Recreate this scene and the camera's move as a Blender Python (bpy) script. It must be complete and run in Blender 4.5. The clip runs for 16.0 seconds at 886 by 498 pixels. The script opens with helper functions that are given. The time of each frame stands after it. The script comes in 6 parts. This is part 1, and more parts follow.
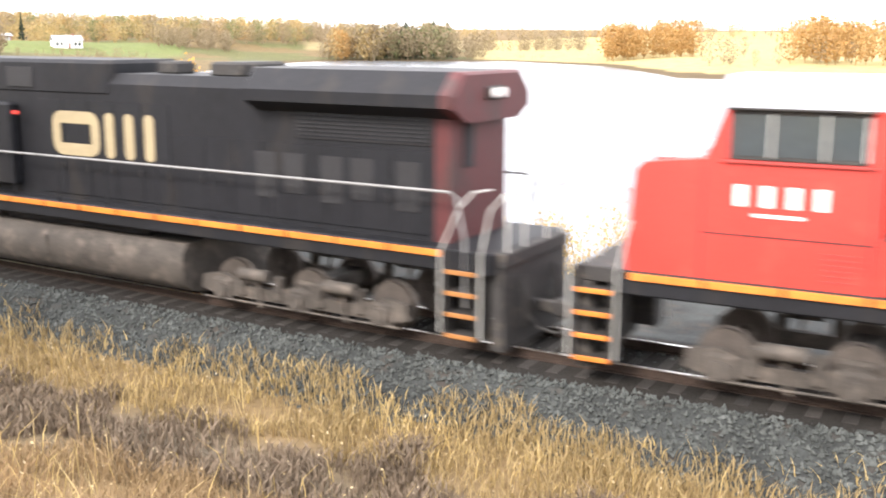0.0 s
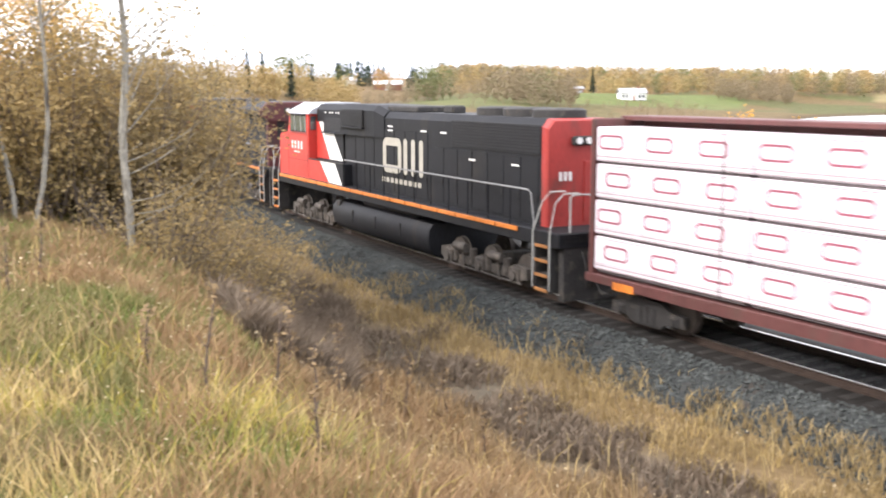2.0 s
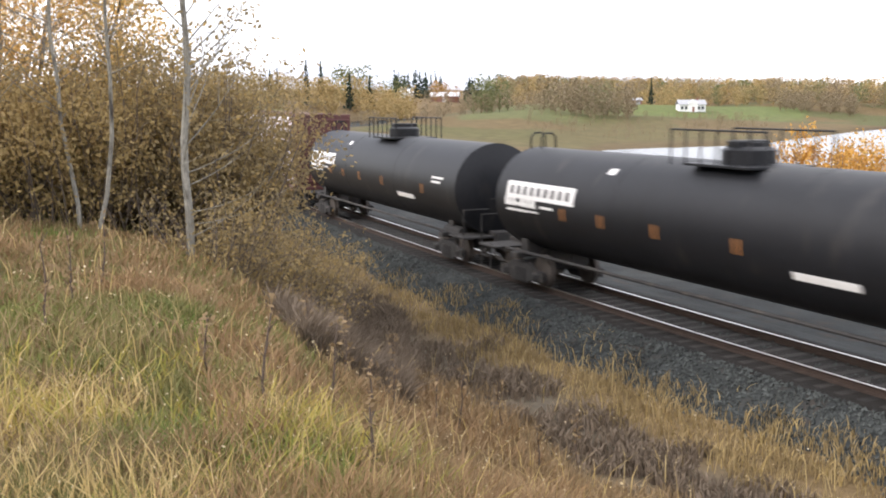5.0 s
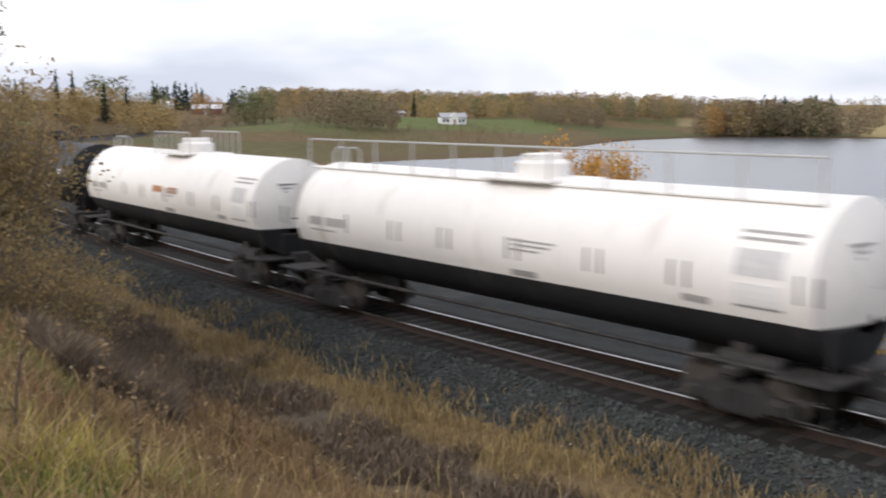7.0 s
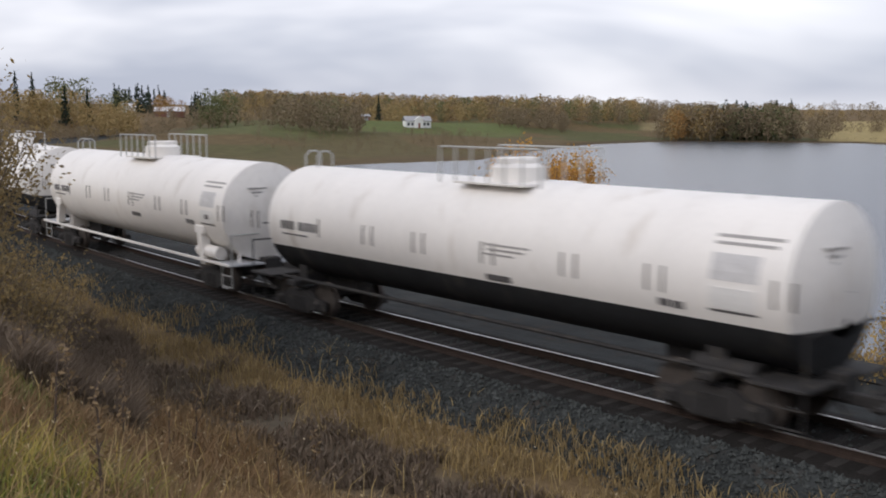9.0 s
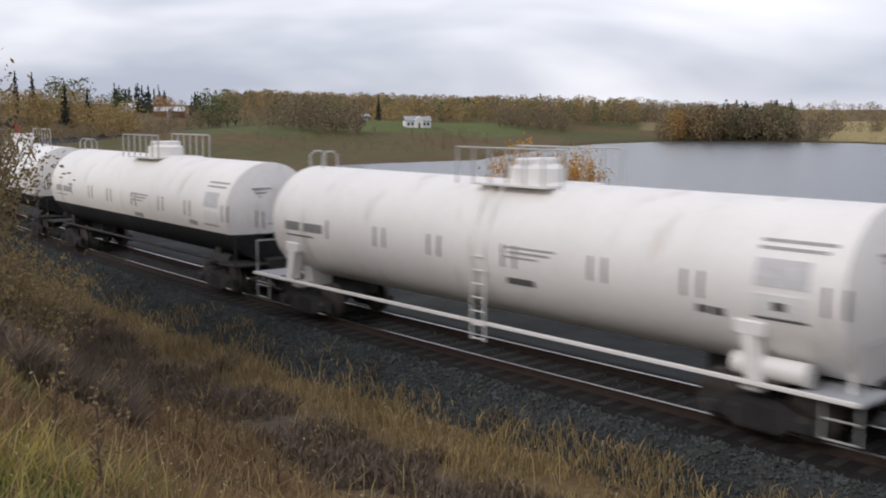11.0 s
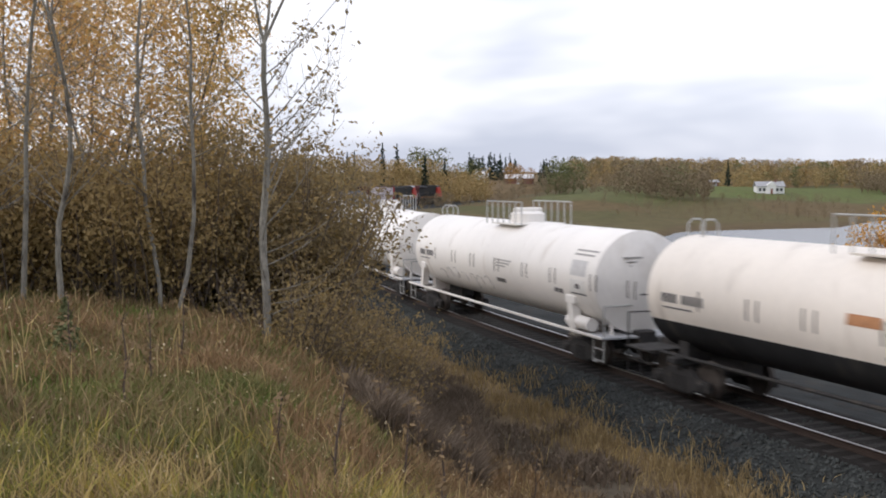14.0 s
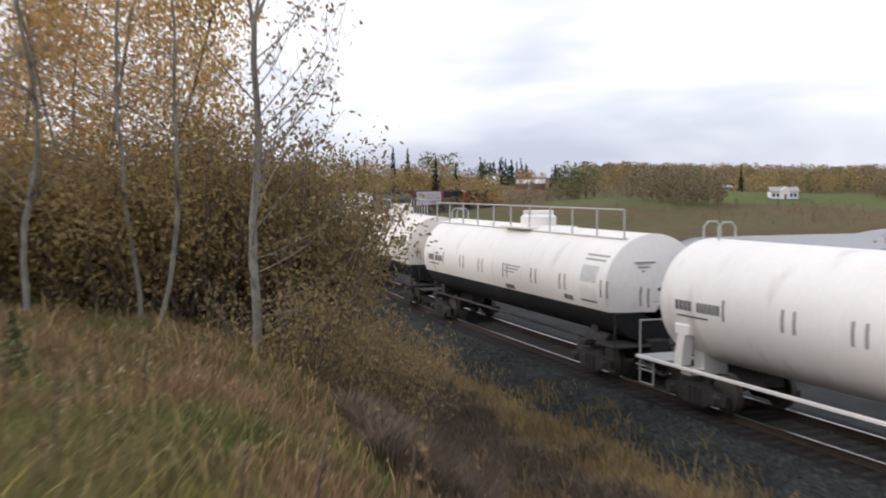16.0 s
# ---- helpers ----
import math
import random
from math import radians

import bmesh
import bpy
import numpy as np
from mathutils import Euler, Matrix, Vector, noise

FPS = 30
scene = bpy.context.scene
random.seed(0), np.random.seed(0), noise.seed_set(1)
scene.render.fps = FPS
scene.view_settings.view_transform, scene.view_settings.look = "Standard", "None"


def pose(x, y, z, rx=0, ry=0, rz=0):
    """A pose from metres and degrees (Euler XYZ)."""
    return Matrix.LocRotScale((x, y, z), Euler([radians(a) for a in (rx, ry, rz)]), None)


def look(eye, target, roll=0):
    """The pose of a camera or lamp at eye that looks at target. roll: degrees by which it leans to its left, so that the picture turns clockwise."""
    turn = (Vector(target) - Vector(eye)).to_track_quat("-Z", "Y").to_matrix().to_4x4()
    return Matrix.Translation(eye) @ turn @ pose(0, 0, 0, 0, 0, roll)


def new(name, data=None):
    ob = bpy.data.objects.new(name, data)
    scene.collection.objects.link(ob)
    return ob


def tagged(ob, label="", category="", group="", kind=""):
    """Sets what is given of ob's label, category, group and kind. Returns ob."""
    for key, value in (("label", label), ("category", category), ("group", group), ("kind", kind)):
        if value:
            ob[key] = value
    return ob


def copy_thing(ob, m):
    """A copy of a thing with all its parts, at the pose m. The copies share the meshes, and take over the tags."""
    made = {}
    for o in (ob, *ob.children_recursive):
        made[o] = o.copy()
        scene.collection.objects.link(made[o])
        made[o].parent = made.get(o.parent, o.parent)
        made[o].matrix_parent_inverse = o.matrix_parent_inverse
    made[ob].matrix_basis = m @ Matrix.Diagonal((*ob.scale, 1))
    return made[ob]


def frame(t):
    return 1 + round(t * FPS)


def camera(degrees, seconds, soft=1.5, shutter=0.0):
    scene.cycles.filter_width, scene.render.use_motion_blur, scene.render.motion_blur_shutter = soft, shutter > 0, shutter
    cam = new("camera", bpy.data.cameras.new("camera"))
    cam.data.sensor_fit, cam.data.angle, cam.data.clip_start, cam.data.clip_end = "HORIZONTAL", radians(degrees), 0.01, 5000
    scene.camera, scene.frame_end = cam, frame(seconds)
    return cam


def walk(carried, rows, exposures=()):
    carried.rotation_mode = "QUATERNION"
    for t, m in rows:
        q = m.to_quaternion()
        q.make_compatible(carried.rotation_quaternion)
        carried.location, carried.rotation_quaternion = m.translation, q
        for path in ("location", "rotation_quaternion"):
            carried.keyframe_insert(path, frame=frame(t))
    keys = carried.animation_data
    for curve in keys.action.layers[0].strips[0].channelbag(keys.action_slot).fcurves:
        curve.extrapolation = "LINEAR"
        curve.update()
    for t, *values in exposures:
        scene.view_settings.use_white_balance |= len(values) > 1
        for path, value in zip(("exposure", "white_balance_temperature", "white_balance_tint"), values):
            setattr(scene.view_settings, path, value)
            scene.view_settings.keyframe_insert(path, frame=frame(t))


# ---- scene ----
cam = camera(46.6, 16.0, soft=1.9, shutter=0.36)
EYE_Z = 5.57


def cp(t, yaw, pitch, roll=0.0, ahead=0.0):
    """The tripod's pose: it turns on one spot, and at the very end pushes ahead by a step."""
    a = radians(yaw)
    return (t, pose(-math.sin(a) * ahead, math.cos(a) * ahead, EYE_Z - 0.06 * ahead, 90 + pitch, roll, yaw))


walk(cam, [
    cp(0.0, 0.71, -11.60, -0.2), cp(0.5, 4.38, -11.54, -0.1), cp(1.0, 13.21, -10.36, 0.1), cp(1.5, 22.76, -8.88, 0.0),
    cp(2.0, 30.73, -8.82, 0.06), cp(2.5, 33.28, -8.78, 0.12), cp(3.0, 31.60, -8.18, 0.1), cp(3.5, 33.86, -8.12, 0.12),
    cp(4.0, 33.84, -8.15, 0.11), cp(6.1, 33.9, -8.2, 0.11), cp(6.3, 33.1, -8.22, 0.11), cp(6.5, 29.06, -7.80, 0.12),
    cp(7.0, 20.95, -7.49, -0.02), cp(7.5, 18.09, -7.33, -0.19), cp(8.0, 19.0, -7.30, -0.2), cp(10.5, 19.0, -7.30, -0.2),
    cp(12.0, 19.0, -7.31, -0.2), cp(12.2, 19.1, -7.25, -0.2), cp(12.5, 23.0, -4.95, -0.1), cp(12.8, 32.4, -4.0, 0.1),
    cp(13.0, 35.18, -3.86, 0.12), cp(13.3, 37.8, -3.70, 0.13), cp(13.5, 37.99, -3.68, 0.13), cp(14.0, 38.0, -3.65, 0.15),
    cp(15.5, 38.1, -3.67, 0.15), cp(15.8, 38.1, -3.6, 0.15, 0.1), cp(16.0, 38.6, -3.35, 0.1, 2.2)],
    exposures=[(0.0, 2.6, 6850, 14), (0.5, 2.45, 6800, 14), (1.0, 2.52, 6700, 14), (1.5, 2.6, 6600, 14), (2.0, 2.2, 6600, 14), (2.5, 1.7, 6600, 14),
               (3.5, 1.42, 6550, 14), (4.0, 1.55, 6550, 14), (6.3, 1.6, 6550, 14), (6.6, 1.35, 6550, 14), (7.0, 0.68, 6450, 14),
               (7.5, 0.28, 6370, 15), (12.2, 0.13, 6320, 15), (12.7, 0.0, 6320, 15), (13.2, 0.22, 6350, 15), (14.0, 0.5, 6350, 15), (16.0, 0.5, 6350, 15)])

# ---- world and sun: a bright overcast autumn sky ----
world = bpy.data.worlds.new("overcast_sky")
scene.world = world
world.use_nodes = True
wn, wl = world.node_tree.nodes, world.node_tree.links
wn.clear()
w_out, w_bg = wn.new("ShaderNodeOutputWorld"), wn.new("ShaderNodeBackground")
w_sky = wn.new("ShaderNodeTexSky")
w_sky.sky_type, w_sky.sun_disc = "NISHITA", False
w_sky.sun_elevation, w_sky.sun_rotation = radians(32), radians(200)
w_tc, w_map = wn.new("ShaderNodeTexCoord"), wn.new("ShaderNodeMapping")
w_map.inputs["Scale"].default_value = (1.0, 1.0, 3.2)
w_no = wn.new("ShaderNodeTexNoise")
w_no.inputs["Scale"].default_value, w_no.inputs["Detail"].default_value = 1.9, 4.0
w_no.inputs["Roughness"].default_value, w_no.inputs["Distortion"].default_value = 0.52, 0.35
w_ramp = wn.new("ShaderNodeValToRGB")
w_ramp.color_ramp.elements[0].position, w_ramp.color_ramp.elements[0].color = 0.38, (0.45, 0.49, 0.575, 1)
w_ramp.color_ramp.elements[1].position, w_ramp.color_ramp.elements[1].color = 0.62, (0.98, 0.99, 1.0, 1)
w_gain = wn.new("ShaderNodeVectorMath")
w_gain.operation = "SCALE"
w_gain.inputs["Scale"].default_value = 9.5
w_mix = wn.new("ShaderNodeMix")
w_mix.data_type = "RGBA"
w_mix.inputs["Factor"].default_value = 0.9
wl.new(w_tc.outputs["Generated"], w_map.inputs["Vector"])
wl.new(w_map.outputs["Vector"], w_no.inputs["Vector"])
wl.new(w_no.outputs["Fac"], w_ramp.inputs["Fac"])
wl.new(w_ramp.outputs["Color"], w_gain.inputs[0])
wl.new(w_sky.outputs["Color"], w_mix.inputs["A"])
wl.new(w_gain.outputs["Vector"], w_mix.inputs["B"])
wl.new(w_mix.outputs["Result"], w_bg.inputs["Color"])
wl.new(w_bg.outputs["Background"], w_out.inputs["Surface"])
w_bg.inputs["Strength"].default_value = 0.1

sun = new("sun", bpy.data.lights.new("sun", "SUN"))
sun.data.energy, sun.data.angle, sun.data.color = 1.0, radians(14), (1.0, 0.96, 0.9)
sun.matrix_world = look((-30, -40, 40), (0, 0, 0))


# ---- materials ----
def material(name, color, rough=0.6, metal=0.0, vary=0.25, scale=3.0, fine=40.0, dirt=None, dirt_amount=0.0, bump=0.1,
             per_object=0.0, stretch=(1, 1, 1), attribute=None, spec=0.5):
    """Colour with two scales of variation, optional dirt patches, per-object change and fine relief."""
    m = bpy.data.materials.new(name)
    m.use_nodes = True
    n, l = m.node_tree.nodes, m.node_tree.links
    b = n["Principled BSDF"]
    b.inputs["Roughness"].default_value, b.inputs["Metallic"].default_value = rough, metal
    b.inputs["Specular IOR Level"].default_value = spec
    tc, mp = n.new("ShaderNodeTexCoord"), n.new("ShaderNodeMapping")
    mp.inputs["Scale"].default_value = stretch
    l.new(tc.outputs["Object"], mp.inputs["Vector"])
    big, small = n.new("ShaderNodeTexNoise"), n.new("ShaderNodeTexNoise")
    big.inputs["Scale"].default_value, big.inputs["Detail"].default_value = scale, 5
    small.inputs["Scale"].default_value, small.inputs["Detail"].default_value = fine, 3
    l.new(mp.outputs["Vector"], big.inputs["Vector"])
    l.new(mp.outputs["Vector"], small.inputs["Vector"])
    add = n.new("ShaderNodeMath")
    add.operation = "ADD"
    l.new(big.outputs["Fac"], add.inputs[0])
    l.new(small.outputs["Fac"], add.inputs[1])
    rng = n.new("ShaderNodeMapRange")
    rng.inputs["From Min"].default_value, rng.inputs["From Max"].default_value = 0.65, 1.35
    rng.inputs["To Min"].default_value, rng.inputs["To Max"].default_value = 1 - vary, 1 + vary
    l.new(add.outputs[0], rng.inputs["Value"])
    mul = n.new("ShaderNodeVectorMath")
    mul.operation = "SCALE"
    if attribute:
        at = n.new("ShaderNodeAttribute")
        at.attribute_name = attribute
        l.new(at.outputs["Color"], mul.inputs[0])
    else:
        mul.inputs[0].default_value = color[:3]
    l.new(rng.outputs["Result"], mul.inputs["Scale"])
    last = mul.outputs["Vector"]
    if dirt:
        ramp = n.new("ShaderNodeMapRange")
        ramp.inputs["From Min"].default_value, ramp.inputs["From Max"].default_value = 0.62 - 0.3 * dirt_amount, 0.8 - 0.2 * dirt_amount
        dn = n.new("ShaderNodeTexNoise")
        dn.inputs["Scale"].default_value, dn.inputs["Detail"].default_value = scale * 1.7, 7
        l.new(mp.outputs["Vector"], dn.inputs["Vector"])
        l.new(dn.outputs["Fac"], ramp.inputs["Value"])
        mx = n.new("ShaderNodeMix")
        mx.data_type = "RGBA"
        l.new(ramp.outputs["Result"], mx.inputs["Factor"])
        l.new(last, mx.inputs["A"])
        mx.inputs["B"].default_value = (*dirt, 1)
        last = mx.outputs["Result"]
    if per_object:
        oi, r2, m2 = n.new("ShaderNodeObjectInfo"), n.new("ShaderNodeMapRange"), n.new("ShaderNodeVectorMath")
        r2.inputs["To Min"].default_value, r2.inputs["To Max"].default_value = 1 - per_object, 1 + per_object
        m2.operation = "SCALE"
        l.new(oi.outputs["Random"], r2.inputs["Value"])
        l.new(last, m2.inputs[0])
        l.new(r2.outputs["Result"], m2.inputs["Scale"])
        last = m2.outputs["Vector"]
    l.new(last, b.inputs["Base Color"])
    if bump:
        bp = n.new("ShaderNodeBump")
        bp.inputs["Strength"].default_value, bp.inputs["Distance"].default_value = bump, 0.02
        l.new(add.outputs[0], bp.inputs["Height"])
        l.new(bp.outputs["Normal"], b.inputs["Normal"])
    return m


def leaf_material(name, c1, c2, c3, translucent=0.25):
    """Leaves and blades: three colours spread over the separate pieces of one mesh, a little light through them."""
    m = bpy.data.materials.new(name)
    m.use_nodes = True
    n, l = m.node_tree.nodes, m.node_tree.links
    b = n["Principled BSDF"]
    b.inputs["Roughness"].default_value = 0.75
    b.inputs["Specular IOR Level"].default_value = 0.2
    geo, ramp = n.new("ShaderNodeNewGeometry"), n.new("ShaderNodeValToRGB")
    e = ramp.color_ramp.elements
    e[0].color, e[1].color = (*c1, 1), (*c3, 1)
    mid = e.new(0.5)
    mid.color = (*c2, 1)
    tc, no = n.new("ShaderNodeTexCoord"), n.new("ShaderNodeTexNoise")
    no.inputs["Scale"].default_value = 0.55
    l.new(tc.outputs["Object"], no.inputs["Vector"])
    mt = n.new("ShaderNodeMath")
    mt.operation = "MULTIPLY_ADD"
    mt.inputs[1].default_value, mt.inputs[2].default_value = 0.55, -0.05
    a2 = n.new("ShaderNodeMath")
    a2.operation = "MULTIPLY_ADD"
    a2.inputs[1].default_value = 0.55
    l.new(geo.outputs["Random Per Island"], mt.inputs[0])
    l.new(no.outputs["Fac"], a2.inputs[0])
    l.new(mt.outputs[0], a2.inputs[2])
    l.new(a2.outputs[0], ramp.inputs["Fac"])
    l.new(ramp.outputs["Color"], b.inputs["Base Color"])
    tr, ms = n.new("ShaderNodeBsdfTranslucent"), n.new("ShaderNodeMixShader")
    ms.inputs["Fac"].default_value = translucent
    l.new(ramp.outputs["Color"], tr.inputs["Color"])
    l.new(b.outputs["BSDF"], ms.inputs[1])
    l.new(tr.outputs["BSDF"], ms.inputs[2])
    l.new(ms.outputs["Shader"], n["Material Output"].inputs["Surface"])
    return m


M = {}
M["ground"] = material("soil_and_turf", (1, 1, 1), 0.95, vary=0.35, scale=0.35, fine=6.0, bump=0.4, attribute="zone", spec=0.1)
M["ballast"] = material("crushed_ballast", (0.033, 0.036, 0.035), 0.95, vary=0.55, scale=1.2, fine=22.0, dirt=(0.05, 0.04, 0.032), dirt_amount=0.25, bump=1.0, spec=0.2)
M["stone"] = material("ballast_stone", (0.058, 0.063, 0.060), 0.9, vary=0.6, scale=2.0, fine=9.0, bump=0.3, spec=0.2)
M["tie"] = material("creosoted_tie", (0.020, 0.0165, 0.014), 0.9, vary=0.4, scale=4, fine=40, bump=0.5, per_object=0.35, stretch=(1, 6, 6))
M["rail_side"] = material("rusty_rail", (0.042, 0.027, 0.020), 0.8, metal=0.3, vary=0.4, scale=6, fine=60, bump=0.3)
M["rail_head"] = material("polished_rail_head", (0.55, 0.54, 0.53), 0.28, metal=1.0, vary=0.1, scale=8, fine=80, bump=0.05)
M["black_paint"] = material("weathered_black_paint", (0.011, 0.0115, 0.014), 0.6, vary=0.35, scale=0.9, fine=14, dirt=(0.026, 0.023, 0.021), dirt_amount=0.2, bump=0.08, stretch=(1, 1, 0.35), spec=0.22)
M["tank_black"] = material("tank_black_paint", (0.009, 0.0095, 0.0115), 0.5, vary=0.3, scale=0.7, fine=10, dirt=(0.035, 0.032, 0.03), dirt_amount=0.12, bump=0.04, stretch=(1.6, 1, 0.5), spec=0.3)
M["lower_black"] = material("dusty_black_coating", (0.026, 0.027, 0.029), 0.75, vary=0.35, scale=0.7, fine=10, dirt=(0.06, 0.055, 0.05), dirt_amount=0.2, bump=0.06, stretch=(1.6, 1, 0.5), spec=0.25)
M["red_paint"] = material("faded_red_paint", (0.47, 0.034, 0.024), 0.5, vary=0.16, scale=1.1, fine=16, dirt=(0.25, 0.06, 0.04), dirt_amount=0.1, bump=0.06)
M["rear_red"] = material("dull_red_paint", (0.33, 0.032, 0.026), 0.55, vary=0.2, scale=1.2, fine=16, dirt=(0.12, 0.035, 0.028), dirt_amount=0.25, bump=0.06, stretch=(1, 1, 0.4))
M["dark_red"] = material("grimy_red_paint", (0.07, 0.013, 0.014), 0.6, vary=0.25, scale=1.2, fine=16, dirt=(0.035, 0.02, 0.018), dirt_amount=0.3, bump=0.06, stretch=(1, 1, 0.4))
M["white_paint"] = material("white_paint", (0.74, 0.73, 0.70), 0.5, vary=0.07, scale=1.0, fine=14, dirt=(0.5, 0.47, 0.42), dirt_amount=0.1, bump=0.04)
M["tank_white"] = material("tank_white_paint", (0.82, 0.79, 0.745), 0.42, vary=0.05, scale=0.6, fine=9, dirt=(0.62, 0.57, 0.51), dirt_amount=0.12, bump=0.03, stretch=(1.8, 1, 0.5))
M["tank_cream"] = material("tank_cream_paint", (0.78, 0.72, 0.64), 0.42, vary=0.06, scale=0.6, fine=9, dirt=(0.6, 0.54, 0.47), dirt_amount=0.12, bump=0.03, stretch=(1.8, 1, 0.5))
M["orange_paint"] = material("reflective_orange_sill", (0.58, 0.18, 0.03), 0.45, vary=0.35, scale=2.2, fine=20, dirt=(0.3, 0.12, 0.04), dirt_amount=0.15, bump=0.04)
M["orange_dull"] = material("dull_orange_tape", (0.3, 0.13, 0.04), 0.5, vary=0.25, scale=4, fine=30, bump=0.0)
M["grey_roof"] = material("grey_roof_paint", (0.42, 0.43, 0.45), 0.5, vary=0.12, scale=1.3, fine=18, bump=0.05)
M["running_gear"] = material("dusty_running_gear", (0.055, 0.047, 0.040), 0.85, vary=0.45, scale=2.2, fine=22, dirt=(0.12, 0.10, 0.083), dirt_amount=0.35, bump=0.3)
M["dark_gear"] = material("oily_black_gear", (0.028, 0.026, 0.025), 0.8, vary=0.4, scale=2.5, fine=22, dirt=(0.09, 0.075, 0.06), dirt_amount=0.2, bump=0.25)
M["wheel"] = material("worn_wheel_steel", (0.10, 0.085, 0.075), 0.6, metal=0.5, vary=0.3, scale=4, fine=30, bump=0.1)
M["grille"] = material("dark_grille", (0.012, 0.012, 0.014), 0.75, vary=0.2, scale=3, fine=60, bump=0.5, stretch=(1, 1, 5))
M["glass"] = material("tinted_cab_glass", (0.05, 0.06, 0.065), 0.06, vary=0.1, scale=1, fine=8, bump=0.0, spec=0.8)
M["rail_paint"] = material("pale_handrail_paint", (0.42, 0.42, 0.40), 0.5, vary=0.2, scale=5, fine=40, bump=0.05)
M["grey_rail"] = material("grey_handrail_paint", (0.2, 0.2, 0.2), 0.55, vary=0.2, scale=5, fine=40, bump=0.05)
M["oxide"] = material("oxide_brown_paint", (0.088, 0.028, 0.025), 0.65, vary=0.3, scale=1.5, fine=18, dirt=(0.07, 0.035, 0.028), dirt_amount=0.3, bump=0.1, stretch=(1, 1, 0.4))
M["wrap"] = material("white_lumber_wrap", (0.64, 0.575, 0.615), 0.45, vary=0.08, scale=1.6, fine=7, dirt=(0.62, 0.55, 0.58), dirt_amount=0.15, bump=0.35, per_object=0.06)
M["wrap_print"] = material("faded_red_print", (0.27, 0.075, 0.11), 0.5, vary=0.2, scale=3, fine=20, bump=0.0)
M["wrap_seam"] = material("grey_wrap_seam", (0.36, 0.30, 0.32), 0.6, vary=0.3, scale=3, fine=20, bump=0.0)
M["strap"] = material("dark_gap_and_strap", (0.10, 0.085, 0.085), 0.7, vary=0.3, scale=3, fine=20, bump=0.1)
M["stencil"] = material("black_stencil_paint", (0.12, 0.115, 0.115), 0.5, vary=0.2, scale=5, fine=30, bump=0.0)
M["grey_stencil"] = material("worn_grey_stencil", (0.33, 0.315, 0.30), 0.5, vary=0.2, scale=5, fine=30, bump=0.0)
M["white_stencil"] = material("white_stencil_paint", (0.72, 0.71, 0.69), 0.5, vary=0.1, scale=5, fine=30, bump=0.0)
M["rust_patch"] = material("rust_stain", (0.42, 0.2, 0.09), 0.7, vary=0.35, scale=4, fine=30, bump=0.05)
M["blue_scrawl"] = material("pale_blue_spray_paint", (0.5, 0.56, 0.62), 0.5, vary=0.25, scale=5, fine=30, bump=0.0)
M["strip_grey"] = material("grey_brown_reflector_strip", (0.13, 0.115, 0.10), 0.5, vary=0.2, scale=5, fine=30, bump=0.0)
M["emblem_paint"] = material("cream_silver_emblem", (0.36, 0.34, 0.29), 0.5, vary=0.15, scale=2, fine=20, bump=0.0)
M["emblem_gold"] = material("faded_gold_emblem", (0.30, 0.245, 0.15), 0.5, vary=0.15, scale=2, fine=20, bump=0.0)
# blue-grey stands in for sky reflected on the cab roof
M["sky_sheen_roof"] = material("sky_sheen_cab_roof", (0.36, 0.37, 0.40), 0.45, vary=0.1, scale=1.3, fine=18, bump=0.04)
# oil stain, darkened further to paint in the shade beneath the train
M["shaded_oily_ballast"] = material("oil_and_shade_ballast", (0.017, 0.015, 0.013), 0.9, vary=0.5, scale=1.2, fine=22.0, bump=1.0, spec=0.2)
M["panel_grey"] = material("pale_grey_data_panel", (0.55, 0.54, 0.53), 0.5, vary=0.15, scale=5, fine=30, bump=0.0)
M["bark"] = material("pale_aspen_bark", (0.225, 0.21, 0.175), 0.85, vary=0.35, scale=3.0, fine=26, dirt=(0.05, 0.042, 0.034), dirt_amount=0.35, bump=0.4, stretch=(1, 1, 0.5))
M["twig"] = material("brown_twig_bark", (0.14, 0.108, 0.082), 0.9, vary=0.3, scale=3, fine=26, bump=0.2)
M["dark_bark"] = material("dark_bark", (0.06, 0.05, 0.04), 0.9, vary=0.3, scale=3, fine=26, bump=0.3)
M["house_wall"] = material("white_clapboard", (0.78, 0.78, 0.76), 0.6, vary=0.06, scale=1, fine=12, bump=0.05)
M["house_roof"] = material("grey_shingle_roof", (0.34, 0.34, 0.35), 0.8, vary=0.2, scale=1, fine=14, bump=0.2)
M["barn_roof"] = material("pale_metal_roof", (0.66, 0.66, 0.67), 0.45, vary=0.08, scale=0.5, fine=8, bump=0.05)
M["barn_wall"] = material("red_brown_barn_boards", (0.25, 0.12, 0.09), 0.8, vary=0.2, scale=1, fine=12, bump=0.2)
M["leaf_orange"] = leaf_material("orange_autumn_leaves", (0.58, 0.345, 0.13), (0.73, 0.48, 0.185), (0.58, 0.455, 0.205), 0.5)
M["leaf_yellow"] = leaf_material("yellow_autumn_leaves", (0.40, 0.26, 0.095), (0.60, 0.41, 0.14), (0.40, 0.33, 0.14), 0.45)
M["leaf_olive"] = leaf_material("olive_brown_leaves", (0.19, 0.15, 0.08), (0.29, 0.22, 0.11), (0.46, 0.31, 0.11), 0.35)
M["leaf_mid"] = leaf_material("brown_gold_leaves", (0.28, 0.20, 0.10), (0.41, 0.30, 0.135), (0.42, 0.32, 0.14), 0.4)
M["leaf_bright"] = leaf_material("bright_orange_willow_leaves", (0.45, 0.225, 0.052), (0.58, 0.315, 0.07), (0.42, 0.29, 0.085))
